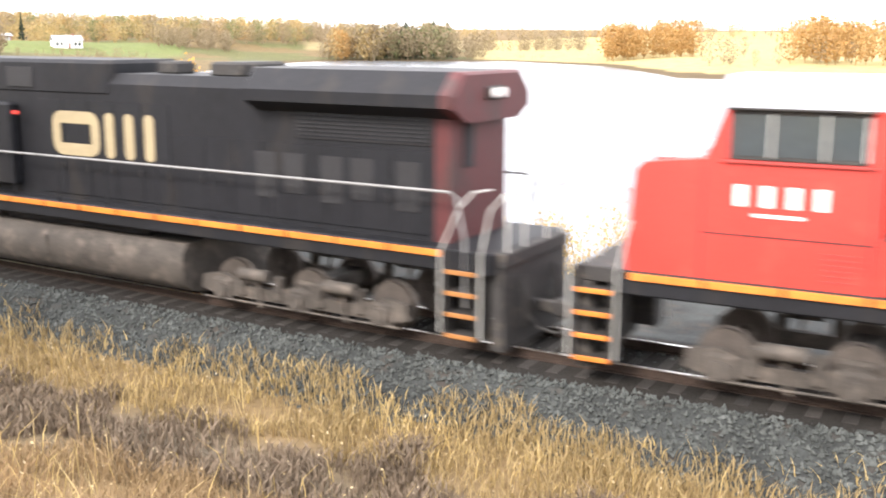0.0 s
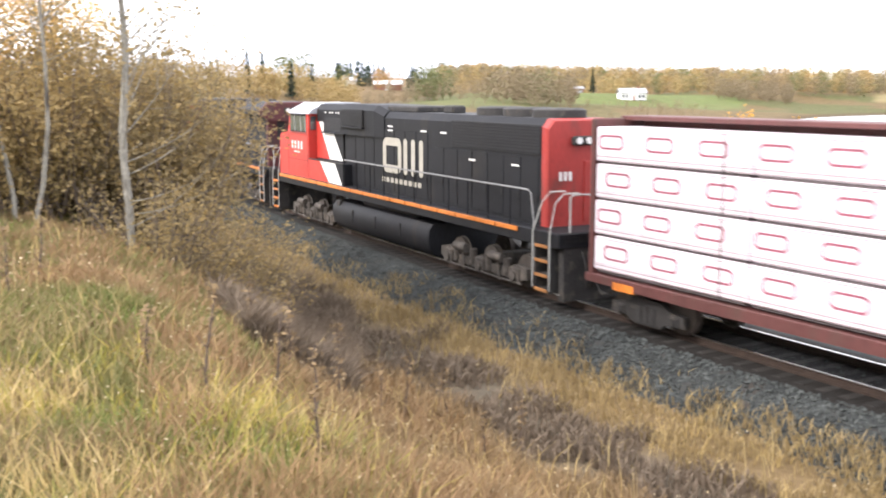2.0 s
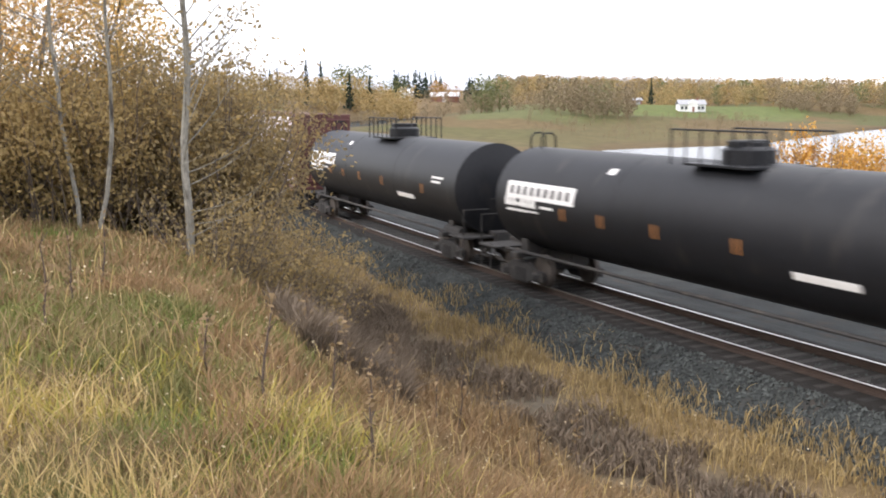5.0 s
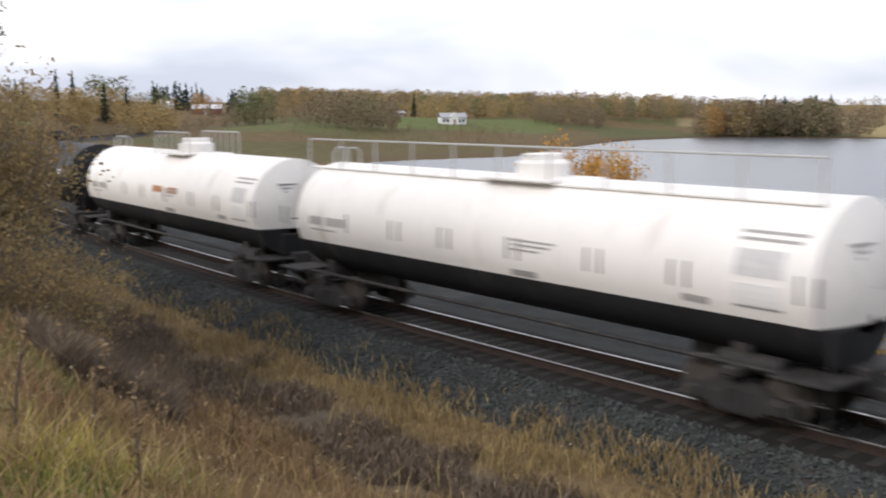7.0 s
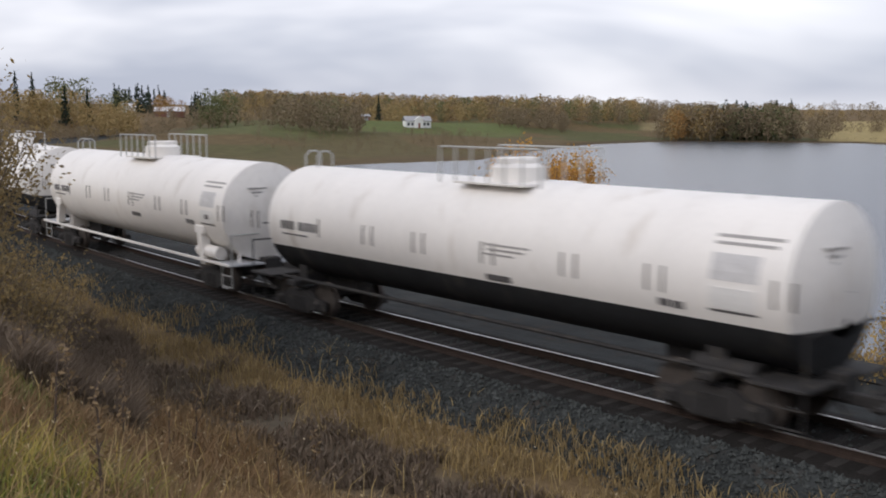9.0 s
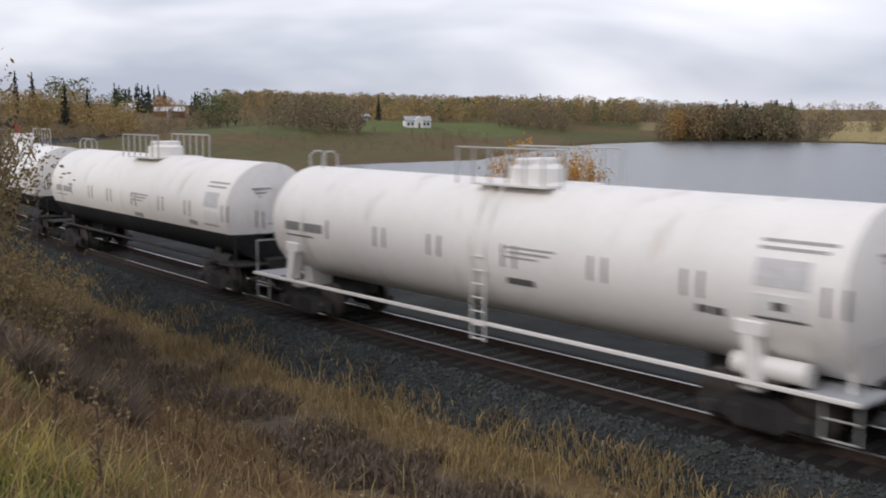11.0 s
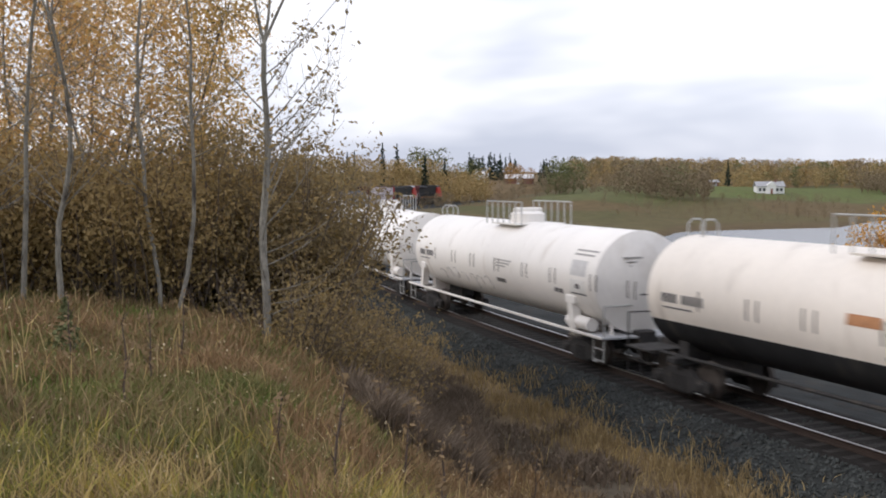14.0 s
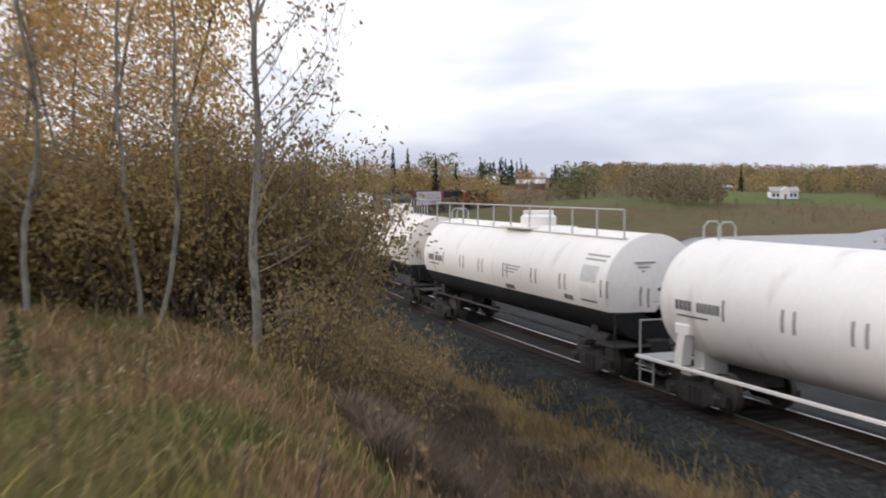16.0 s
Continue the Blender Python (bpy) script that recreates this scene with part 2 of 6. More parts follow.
M["needle"] = leaf_material("dark_spruce_needles", (0.016, 0.026, 0.018), (0.026, 0.042, 0.026), (0.039, 0.052, 0.033), 0.05)
M["wood_gold"] = leaf_material("far_golden_woods", (0.27, 0.185, 0.085), (0.36, 0.255, 0.11), (0.25, 0.22, 0.10), 0.1)
M["wood_brown"] = leaf_material("far_brown_woods", (0.165, 0.130, 0.088), (0.225, 0.172, 0.108), (0.205, 0.180, 0.098), 0.1)
M["wood_green"] = leaf_material("far_green_woods", (0.100, 0.118, 0.058), (0.145, 0.155, 0.068), (0.19, 0.175, 0.08), 0.1)
M["wood_rust"] = leaf_material("far_rust_woods", (0.27, 0.14, 0.05), (0.35, 0.20, 0.07), (0.22, 0.155, 0.065), 0.1)
M["blade_green"] = leaf_material("green_yellow_grass", (0.105, 0.125, 0.042), (0.19, 0.18, 0.068), (0.33, 0.25, 0.11), 0.3)
M["blade_gold"] = leaf_material("golden_grass", (0.40, 0.28, 0.105), (0.50, 0.375, 0.165), (0.42, 0.34, 0.19), 0.3)
M["blade_brown"] = leaf_material("rusty_brown_grass", (0.165, 0.110, 0.060), (0.25, 0.174, 0.094), (0.365, 0.262, 0.148), 0.3)
M["blade_straw"] = leaf_material("straw_brown_grass", (0.20, 0.145, 0.072), (0.31, 0.23, 0.112), (0.41, 0.31, 0.16), 0.3)
M["blade_rust"] = leaf_material("rusty_brown_weeds", (0.19, 0.115, 0.062), (0.275, 0.175, 0.09), (0.35, 0.235, 0.12))
M["blade_fresh"] = leaf_material("fresh_green_grass", (0.10, 0.15, 0.035), (0.16, 0.20, 0.05), (0.24, 0.25, 0.08))
M["blade_lime"] = leaf_material("long_yellow_green_grass", (0.20, 0.21, 0.05), (0.34, 0.30, 0.075), (0.52, 0.35, 0.10), 0.3)
M["seed"] = leaf_material("pale_seed_heads", (0.42, 0.33, 0.2), (0.6, 0.5, 0.33), (0.5, 0.36, 0.12), 0.3)
M["dark_twig"] = material("dark_weed_stalk", (0.10, 0.072, 0.055), 0.9, vary=0.3, scale=3, fine=26, bump=0.2)
M["blade_grey"] = leaf_material("grey_dead_weeds", (0.120, 0.092, 0.066), (0.175, 0.135, 0.098), (0.260, 0.200, 0.145))

m = bpy.data.materials.new("lake_water")
m.use_nodes = True
wb = m.node_tree.nodes["Principled BSDF"]
wb.inputs["Base Color"].default_value = (0.07, 0.08, 0.095, 1)
wb.inputs["Roughness"].default_value, wb.inputs["IOR"].default_value = 0.24, 1.33
wt, wtc, wbp = m.node_tree.nodes.new("ShaderNodeTexNoise"), m.node_tree.nodes.new("ShaderNodeTexCoord"), m.node_tree.nodes.new("ShaderNodeBump")
wt.inputs["Scale"].default_value, wt.inputs["Detail"].default_value = 1.2, 4
wbp.inputs["Strength"].default_value, wbp.inputs["Distance"].default_value = 0.6, 0.08
m.node_tree.links.new(wtc.outputs["Object"], wt.inputs["Vector"])
m.node_tree.links.new(wt.outputs["Fac"], wbp.inputs["Height"])
m.node_tree.links.new(wbp.outputs["Normal"], wb.inputs["Normal"])
M["water"] = m


# ---- mesh helpers ----
class Shape:
    """Collects boxes, tubes and prisms into one mesh."""

    def __init__(self):
        self.v, self.f = [], []

    def add(self, verts, faces):
        k = len(self.v)
        self.v += [tuple(p) for p in verts]
        self.f += [tuple(i + k for i in f) for f in faces]
        return self

    def box(self, x0, x1, y0, y1, z0, z1, bevel=0.02):
        """A box with chamfered upright and level edges."""
        c = max(0.0, min(bevel, 0.45 * (x1 - x0), 0.45 * (y1 - y0), 0.45 * (z1 - z0)))
        if c < 1e-4:
            return self.add([(x, y, z) for x in (x0, x1) for y in (y0, y1) for z in (z0, z1)],
                            [(0, 1, 3, 2), (4, 6, 7, 5), (0, 4, 5, 1), (2, 3, 7, 6), (0, 2, 6, 4), (1, 5, 7, 3)])
        loops = []
        for z, ins in ((z0, c), (z0 + c, 0), (z1 - c, 0), (z1, c)):
            a0, a1, b0, b1 = x0 + ins, x1 - ins, y0 + ins, y1 - ins
            loops.append([(a0 + c, b0, z), (a1 - c, b0, z), (a1, b0 + c, z), (a1, b1 - c, z), (a1 - c, b1, z), (a0 + c, b1, z), (a0, b1 - c, z), (a0, b0 + c, z)])
        faces = [tuple(range(7, -1, -1)), tuple(range(24, 32))]
        for j in range(3):
            faces += [(8 * j + i, 8 * j + (i + 1) % 8, 8 * j + 8 + (i + 1) % 8, 8 * j + 8 + i) for i in range(8)]
        return self.add([p for lp in loops for p in lp], faces)

    def prism(self, profile, y0, y1):
        """A side outline (x, z), drawn out from y0 to y1."""
        n = len(profile)
        return self.add([(x, y0, z) for x, z in profile] + [(x, y1, z) for x, z in profile],
                        [tuple(range(n)), tuple(range(2 * n - 1, n - 1, -1))] + [(i, n + i, n + (i + 1) % n, (i + 1) % n) for i in range(n)])

    def loft(self, loops):
        """Equal rings joined one to the next, closed at both ends."""
        n = len(loops[0])
        faces = [tuple(range(n - 1, -1, -1)), tuple(range((len(loops) - 1) * n, len(loops) * n))]
        for j in range(len(loops) - 1):
            faces += [(j * n + i, j * n + (i + 1) % n, (j + 1) * n + (i + 1) % n, (j + 1) * n + i) for i in range(n)]
        return self.add([p for lp in loops for p in lp], faces)

    def tube(self, pts, r, n=6):
        """A round bar along points; r is one radius or one for each point."""
        pts = [Vector(p) for p in pts]
        rs = r if isinstance(r, (list, tuple)) else [r] * len(pts)
        loops = []
        for i, p in enumerate(pts):
            d = (pts[min(i + 1, len(pts) - 1)] - pts[max(i - 1, 0)]).normalized()
            u = d.cross(Vector((0, 0, 1)) if abs(d.z) < 0.9 else Vector((1, 0, 0))).normalized()
            w = d.cross(u)
            loops.append([tuple(p + rs[i] * (math.cos(2 * math.pi * k / n) * u + math.sin(2 * math.pi * k / n) * w)) for k in range(n)])
        return self.loft(loops)

    def disc(self, c, axis, r, half, n=20):
        """A round plate or cylinder round c, along x, y or z."""
        d = Vector({"x": (1, 0, 0), "y": (0, 1, 0), "z": (0, 0, 1)}[axis]) * half
        return self.tube([Vector(c) - d, Vector(c) + d], r, n)

    def mesh(self, name, mat, smooth=False):
        me = bpy.data.meshes.new(name)
        me.from_pydata(self.v, [], self.f)
        bm = bmesh.new()
        bm.from_mesh(me)
        bmesh.ops.recalc_face_normals(bm, faces=bm.faces)
        bm.to_mesh(me)
        bm.free()
        me.materials.append(mat)
        if smooth:
            me.set_sharp_from_angle(angle=radians(38))
            me.polygons.foreach_set("use_smooth", [True] * len(me.polygons))
        return me


def part(name, shape, mat, parent, label="", smooth=False):
    """One mesh object under a thing or a part."""
    ob = new(name, shape if isinstance(shape, bpy.types.Mesh) else shape.mesh(name, M[mat], smooth))
    ob.parent = parent
    if label:
        ob["label"] = label
    return ob


def big_mesh(name, verts, quads, mat, tris=None, smooth=False):
    """A large mesh from arrays."""
    me = bpy.data.meshes.new(name)
    faces = quads.tolist() if len(quads) else []
    if tris is not None and len(tris):
        faces += tris.tolist()
    me.from_pydata(verts.tolist(), [], faces)
    me.materials.append(mat)
    if smooth:
        me.polygons.foreach_set("use_smooth", [True] * len(me.polygons))
    return me


# ---- the track's line: a long curve to the right ----
TX, TY, TA, TK = -6.0, 22.546, 1.04708, 0.0025257
CX, CY = TX + math.cos(TA) / TK, TY + math.sin(TA) / TK


def track(s, lat=0.0):
    """The place s metres along the track and lat metres to its left, and its heading."""
    a = TA - TK * s
    return TX - (math.cos(a) - math.cos(TA)) / TK - lat * math.cos(a), TY - (math.sin(a) - math.sin(TA)) / TK - lat * math.sin(a), a


def off_track(x, y):
    return np.hypot(x - CX, y - CY) - 1 / TK


LAKE_Z = -2.3
SHORE_B = (-180, -60, -20, -12, -8, -3, 6, 10.7, 14, 17, 25, 27.5, 29, 60, 180)
SHORE_D = (150, 180, 201, 216, 300, 355, 360, 309, 240, 190, 168, 120, 90, 90, 150)


def brow(x, y):
    """Metres up the hillside from the edge of the green turf."""
    return -0.733 * (x + 3.76) - 0.68 * (y - 5.43)


def height(x, y):
    """The lie of the land."""
    x, y = np.asarray(x, float), np.asarray(y, float)
    lat, d, b = off_track(x, y), np.hypot(x, y), np.degrees(np.arctan2(-x, y))
    near = np.interp(lat, (0, 1.9, 3.2, 4.6, 6.6, 8.0, 9, 10, 11.75, 14, 17, 25, 60, 300),
                     (-0.3, -0.32, -0.72, -0.66, -0.72, -0.32, 0.06, 0.5, 1.42, 2.68, 3.95, 4.4, 6.5, 14))
    shelf = np.interp(lat, (0, 1.9, 3.2, 6.6, 8, 10, 12, 14, 17, 25, 60, 300), (-0.3, -0.32, -0.72, -0.72, 0.1, 1.3, 2.3, 2.9, 3.2, 3.7, 5.5, 13))
    w = np.clip((brow(x, y) + 1.2) / 4.2, 0, 1)
    w = w * w * (3 - 2 * w)
    near = near * (1 - w) + shelf * w
    shore = np.interp(b, SHORE_B, SHORE_D)
    bank = np.interp(-lat, (0, 1.9, 3.2, 5.2, 8, 13, 17, 22), (-0.3, -0.32, -0.5, -1.0, -1.2, -1.7, -2.5, -3.4))
    land = np.interp(d - shore, (-12, 0, 6, 60, 200, 320, 500, 900, 2000, 5000), (-3.4, -2.35, -2.0, -1.2, 0.4, 3.0, 7.0, 13.0, 16.0, 16.0))
    wave = np.array([noise.noise((px * 0.012, py * 0.012, 0.3)) for px, py in zip(x.ravel(), y.ravel())]).reshape(x.shape)
    land = land + np.clip((d - shore) / 200, 0, 1) * wave * 5
    far = np.maximum(bank, np.where(d > shore - 12, land, -3.4))
    z = np.where(lat >= 0, near, far)
    rough = np.array([noise.noise((px * 0.35, py * 0.35, 0.0)) + 0.5 * noise.noise((px * 1.1, py * 1.1, 5.0)) for px, py in zip(x.ravel(), y.ravel())]).reshape(x.shape)
    return z + rough * np.interp(np.abs(lat), (2.5, 4, 9, 20), (0, 0.10, 0.16, 0.14)) * np.where(d < 120, 1, 0.4)


def polar(b, d):
    """East and north of the tripod for a bearing (to the left) and a distance."""
    return -math.sin(radians(b)) * d, math.cos(radians(b)) * d


def on_land(b, d):
    x, y = polar(b, d)
    return x, y, float(height([x], [y])[0])


# ---- ground: one sheet to the horizon ----
def build_ground():
    fine = np.arange(-48, 84, 0.4)
    bearings = np.radians(np.concatenate([fine, np.arange(84, 312, 4.0)]))
    radii = np.concatenate([[0.6], 1.2 * 1.026 ** np.arange(0, 290)])
    radii = np.concatenate([radii[radii < 1900], [2300, 3200, 4800]])
    nb, nr = len(bearings), len(radii)
    bb, rr = np.meshgrid(bearings, radii, indexing="ij")
    x, y = -np.sin(bb) * rr, np.cos(bb) * rr
    z = height(x, y)
    verts = np.stack([x, y, z], -1).reshape(-1, 3)
    i, j = np.meshgrid(np.arange(nb), np.arange(nr - 1), indexing="ij")
    i2 = (i + 1) % nb
    quads = np.stack([i * nr + j, i * nr + j + 1, i2 * nr + j + 1, i2 * nr + j], -1).reshape(-1, 4)
    k = len(verts)
    verts = np.concatenate([verts, [[0, 0, float(height([0.0], [0.0])[0])]]])
    tris = np.stack([np.full(nb, k), np.arange(nb) * nr, (np.arange(nb) + 1) % nb * nr], -1)
    me = big_mesh("ground", verts, quads, M["ground"], tris, smooth=True)
    # what grows where: trackside turf, gully, hillside, far meadow, lawn, stubble
    xs, ys = verts[:, 0], verts[:, 1]
    lat, d, b = off_track(xs, ys), np.hypot(xs, ys), np.degrees(np.arctan2(-xs, ys))
    n1 = np.array([noise.noise((px * 0.5, py * 0.5, 2.0)) for px, py in zip(xs, ys)])
    n2 = np.array([noise.noise((px * 0.02, py * 0.02, 7.0)) for px, py in zip(xs, ys)])
    col = np.empty((len(verts), 4))
    col[:, 3] = 1

    def lay(mask, c, amount=1.0):
        w = np.clip(mask, 0, 1)[:, None] * amount
        col[:, :3] = col[:, :3] * (1 - w) + np.array(c) * w

    col[:, :3] = (0.10, 0.085, 0.04)
    lay((lat < 0) * 1.0, (0.105, 0.085, 0.045))
    shore = np.interp(b, SHORE_B, SHORE_D)
    beyond = (lat < -15) & (d > shore)
    lay(beyond * 1.0, (0.085, 0.085, 0.033))
    lay(beyond * (n2 > 0.05) * 1.0, (0.12, 0.085, 0.04))
    lay(beyond * np.clip((25 - (d - shore)) / 12, 0, 1), (0.085, 0.06, 0.032))
    lay(beyond * (b > 14.5) * (b < 24) * (d > shore + 150) * (d < 480) * 1.0, (0.105, 0.125, 0.042))
    lay(beyond * (b > 26) * (b < 33) * (d > 250) * (d < 430) * 1.0, (0.105, 0.11, 0.045))
    lay(beyond * (b > 12) * np.clip((150 - (d - shore)) / 50 + n2 * 1.2, 0, 1), (0.125, 0.092, 0.046), 0.55)
    lay(beyond * (b > 12) * np.clip(n1 * 1.5, 0, 1), (0.13, 0.10, 0.05), 0.35)
    lay(beyond * (b < -1) * (d > shore + 18) * 1.0, (0.30, 0.24, 0.11))
    lay(beyond * (b < 8) * (b > -1) * (d > 480) * 1.0, (0.2, 0.16, 0.08))
    lay((lat > 2.6) * 1.0, (0.15, 0.105, 0.055))
    lay(np.clip(1 - np.abs(lat - 5.8 - n1 * 0.5) / 1.4, 0, 1), (0.095, 0.08, 0.06))
    lay(np.clip((brow(xs, ys) + n1 * 0.7) / 0.8, 0, 1) * np.clip((lat - 8.5) / 2.5, 0, 1), (0.17, 0.155, 0.065))
    ca = me.color_attributes.new("zone", "FLOAT_COLOR", "POINT")
    ca.data.foreach_set("color", col.ravel())
    tagged(new("ground", me), "rolling autumn land with dry grass, turf and stubble", "ground", kind="structure")


build_ground()

lake_ring = [polar(b, float(np.interp(b, SHORE_B, SHORE_D)) + 9) for b in np.arange(-70, 29, 1.0)]
lake_near = [track(s, -9.0)[:2] for s in np.arange(75, -130, -4.0)]
lake = bpy.data.meshes.new("lake")
lb = bmesh.new()
lb.faces.new([lb.verts.new((x, y, LAKE_Z)) for x, y in lake_ring + lake_near])
bmesh.ops.triangulate(lb, faces=lb.faces)
bmesh.ops.recalc_face_normals(lb, faces=lb.faces)
for fc in lb.faces:
    if fc.normal.z < 0:
        fc.normal_flip()
lb.to_mesh(lake)
lb.free()
lake.materials.append(M["water"])
tagged(new("lake", lake), "calm grey lake reflecting the overcast sky", "lake", kind="structure")


# ---- railway: ballast bed, two rails, ties ----
def sweep(profile, s0, s1, step):
    """A cross-section (lat, z) drawn along the track's curve."""
    ss = np.arange(s0, s1 + step / 2, step)
    rings = []
    for s in ss:
        rings.append([(*track(s, lat)[:2], z) for lat, z in profile])
    return Shape().loft(rings)


ballast = sweep([(3.3, -0.95), (3.15, -0.72), (2.5, -0.42), (1.75, -0.05), (0.9, -0.015), (0, -0.03), (-0.9, -0.015), (-1.75, -0.05), (-3.0, -0.28), (-8.2, -0.45), (-9.4, -1.3), (-9.5, -1.75)], -130, 330, 1.5)
railway = tagged(new("railway_track", ballast.mesh("railway_track", M["ballast"])), "single railway track on a grey crushed-stone bed", "railway track", kind="structure")

# thin dark sheet over the bed: oil plus the train's shade as colour
part("shaded_oily_bed", sweep([(1.62, -0.03), (1.3, -0.012), (0.9, -0.004), (0, -0.006), (-0.9, -0.004), (-1.3, -0.012), (-1.62, -0.03)], -130, 330, 1.5), "shaded_oily_ballast", railway, "stones between the rails, darkened by oil and painted under-train shade")
RAIL_FOOT = [(-0.07, 0.0), (0.07, 0.0), (0.07, 0.015), (0.012, 0.03), (0.012, 0.125), (0.034, 0.135), (0.034, 0.158), (-0.034, 0.158), (-0.034, 0.135), (-0.012, 0.125), (-0.012, 0.03), (-0.07, 0.015)]
for lat in (0.755, -0.755):
    r = part("rail", sweep([(lat + a, z) for a, z in RAIL_FOOT], -130, 330, 1.5), "rail_side", railway, "rust-brown steel rail")
    part("rail_head", sweep([(lat + a, z) for a, z in [(-0.032, 0.157), (0.032, 0.157), (0.03, 0.168), (0.0, 0.172), (-0.03, 0.168)]], -130, 330, 1.5), "rail_head", r, "polished running surface")


def build_stones():
    """Loose stones over the shoulder of the bed."""
    rng = np.random.default_rng(4)
    n = 30000
    s = -22 + 82 * rng.random(n) ** 1.3
    lat = np.concatenate([rng.uniform(1.5, 3.3, int(n * 0.93)), rng.uniform(-0.68, 0.68, n - int(n * 0.93))])
    z = np.interp(lat, (-0.9, 0, 0.9, 1.75, 2.5, 3.15, 3.5), (-0.015, -0.03, -0.015, -0.05, -0.42, -0.72, -0.78))
    a = TA - TK * s
    x = TX - (np.cos(a) - math.cos(TA)) / TK - lat * np.cos(a)
    y = TY - (np.sin(a) - math.sin(TA)) / TK - lat * np.sin(a)
    c = np.stack([x, y, z + 0.01], -1)
    base = np.array([(1, 0, 0), (0, 1, 0), (-1, 0, 0), (0, -1, 0), (0, 0, 1), (0, 0, -1)], float)
    size = rng.uniform(0.022, 0.06, (n, 1, 1))
    v = base[None] * size * rng.uniform(0.6, 1.3, (n, 6, 3)) + rng.normal(0, 0.25, (n, 6, 3)) * size
    v = (v + c[:, None]).reshape(-1, 3)
    f = np.array([(0, 1, 4), (1, 2, 4), (2, 3, 4), (3, 0, 4), (1, 0, 5), (2, 1, 5), (3, 2, 5), (0, 3, 5)])
    f = (f[None] + 6 * np.arange(n)[:, None, None]).reshape(-1, 3)
    ob = new("ballast_stones", big_mesh("ballast_stones", v, np.zeros((0, 4), int), M["stone"], f))
    tagged(ob, "loose crushed grey stones on the track bed", "gravel", kind="stuff")


build_stones()

# ---- the train ----
SPEED = 18.5
CARS = []          # (thing, centre of the car along the track at the clip's start)
SHARED = {}


def shared(name, make, mat, smooth=False):
    if name not in SHARED:
        SHARED[name] = make().mesh(name, M[mat], smooth)
    return SHARED[name]


def wheel_shape():
    s = Shape()
    prof = [(-0.07, 0.40), (-0.07, 0.46), (0.055, 0.45), (0.07, 0.49), (0.095, 0.48), (0.095, 0.40)]
    n = 24
    rings = [[(r * math.cos(2 * math.pi * k / n), y, r * math.sin(2 * math.pi * k / n)) for k in range(n)] for y, r in [(-0.07, 0.09)] + prof + [(0.06, 0.36), (0.02, 0.15), (0.1, 0.09)]]
    return s.loft(rings)


def freight_frame():
    """A cast side frame with its spring pocket and bearing ends."""
    s = Shape()
    s.prism([(-1.2, 0.36), (-1.2, 0.62), (-0.72, 0.66), (-0.45, 0.82), (0.45, 0.82), (0.72, 0.66), (1.2, 0.62), (1.2, 0.36), (0.75, 0.40), (0.42, 0.22), (-0.42, 0.22), (-0.75, 0.40)], -0.07, 0.07)
    for dx in (-0.89, 0.89):
        s.box(dx - 0.16, dx + 0.16, -0.11, 0.13, 0.34, 0.6, 0.04)
        s.disc((dx, 0.13, 0.47), "y", 0.10, 0.05, 12)
    for dx in (-0.22, 0.0, 0.22):
        s.disc((dx, 0.05, 0.47), "z", 0.085, 0.19, 10)
    return s


def loco_frame():
    """A three-axle side frame with boxes, springs and brake cylinders."""
    s = Shape()
    s.prism([(-2.55, 0.5), (-2.5, 0.78), (-2.0, 0.86), (-1.4, 0.66), (-0.5, 0.66), (0.0, 0.84), (0.5, 0.66), (1.4, 0.66), (2.0, 0.86), (2.5, 0.78), (2.55, 0.5), (2.2, 0.42), (-2.2, 0.42)], -0.09, 0.09)
    for dx in (-1.95, 0, 1.95):
        s.box(dx - 0.24, dx + 0.24, -0.12, 0.16, 0.3, 0.78, 0.05)
        s.disc((dx, 0.18, 0.53), "y", 0.15, 0.05, 14)
    for dx in (-1.45, -0.5, 0.5, 1.45):
        s.disc((dx, 0.06, 0.72), "z", 0.12, 0.22, 10)
    for dx in (-1.1, 1.0):
        s.tube([(dx - 0.35, 0.2, 0.95), (dx + 0.35, 0.2, 0.95)], 0.13, 10)
        s.tube([(dx, 0.16, 0.9), (dx - 0.1, 0.16, 0.3)], 0.04, 6)
    s.tube([(-2.4, 0.17, 0.36), (2.4, 0.17, 0.36)], 0.025, 6)
    return s


def bogie(car, x, axles, frame_name, maker, half=1.0, mat="running_gear"):
    """A truck under a car: frames, bolster and wheels, one part with its pieces under it."""
    b = part("bogie", Shape().box(x - 0.28, x + 0.28, -0.95, 0.95, 0.5, 0.86, 0.05), mat, car, "dusty cast-steel bogie")
    wheel = shared("wheel", wheel_shape, "wheel", True)
    fr = shared(frame_name, maker, mat, True)
    for side in (1, -1):
        o = part("side_frame", fr, "", b)
        o.matrix_local = pose(x, side * half, 0, 0, 0, 0 if side > 0 else 180)
        for dx in axles:
            w = part("wheel", wheel, "", b)
            w.matrix_local = pose(x + dx, side * 0.78, 0.172 + 0.455, 0, 0, 180 if side > 0 else 0)
    return b


def coupler_shape(x, way):
    s = Shape().box(min(x, x - way * 0.9), max(x, x - way * 0.9), -0.09, 0.09, 0.74, 0.94, 0.02)
    s.box(x - 0.18, x + 0.14, -0.16, 0.16, 0.68, 1.0, 0.05)
    s.tube([(x - way * 0.6, 0.3, 0.8), (x - way * 0.3, 0.32, 0.5), (x, 0.25, 0.42), (x + way * 0.2, 0.2, 0.5)], 0.03, 6)
    return s


def begin(name, label, category, front, rear):
    """An Empty at the car's base on the railhead; front and rear couplings along the track."""
    e = tagged(new(name), label, category, "cars of the freight train")
    CARS.append((e, (front + rear) / 2 - 0.75))
    return e, front - rear


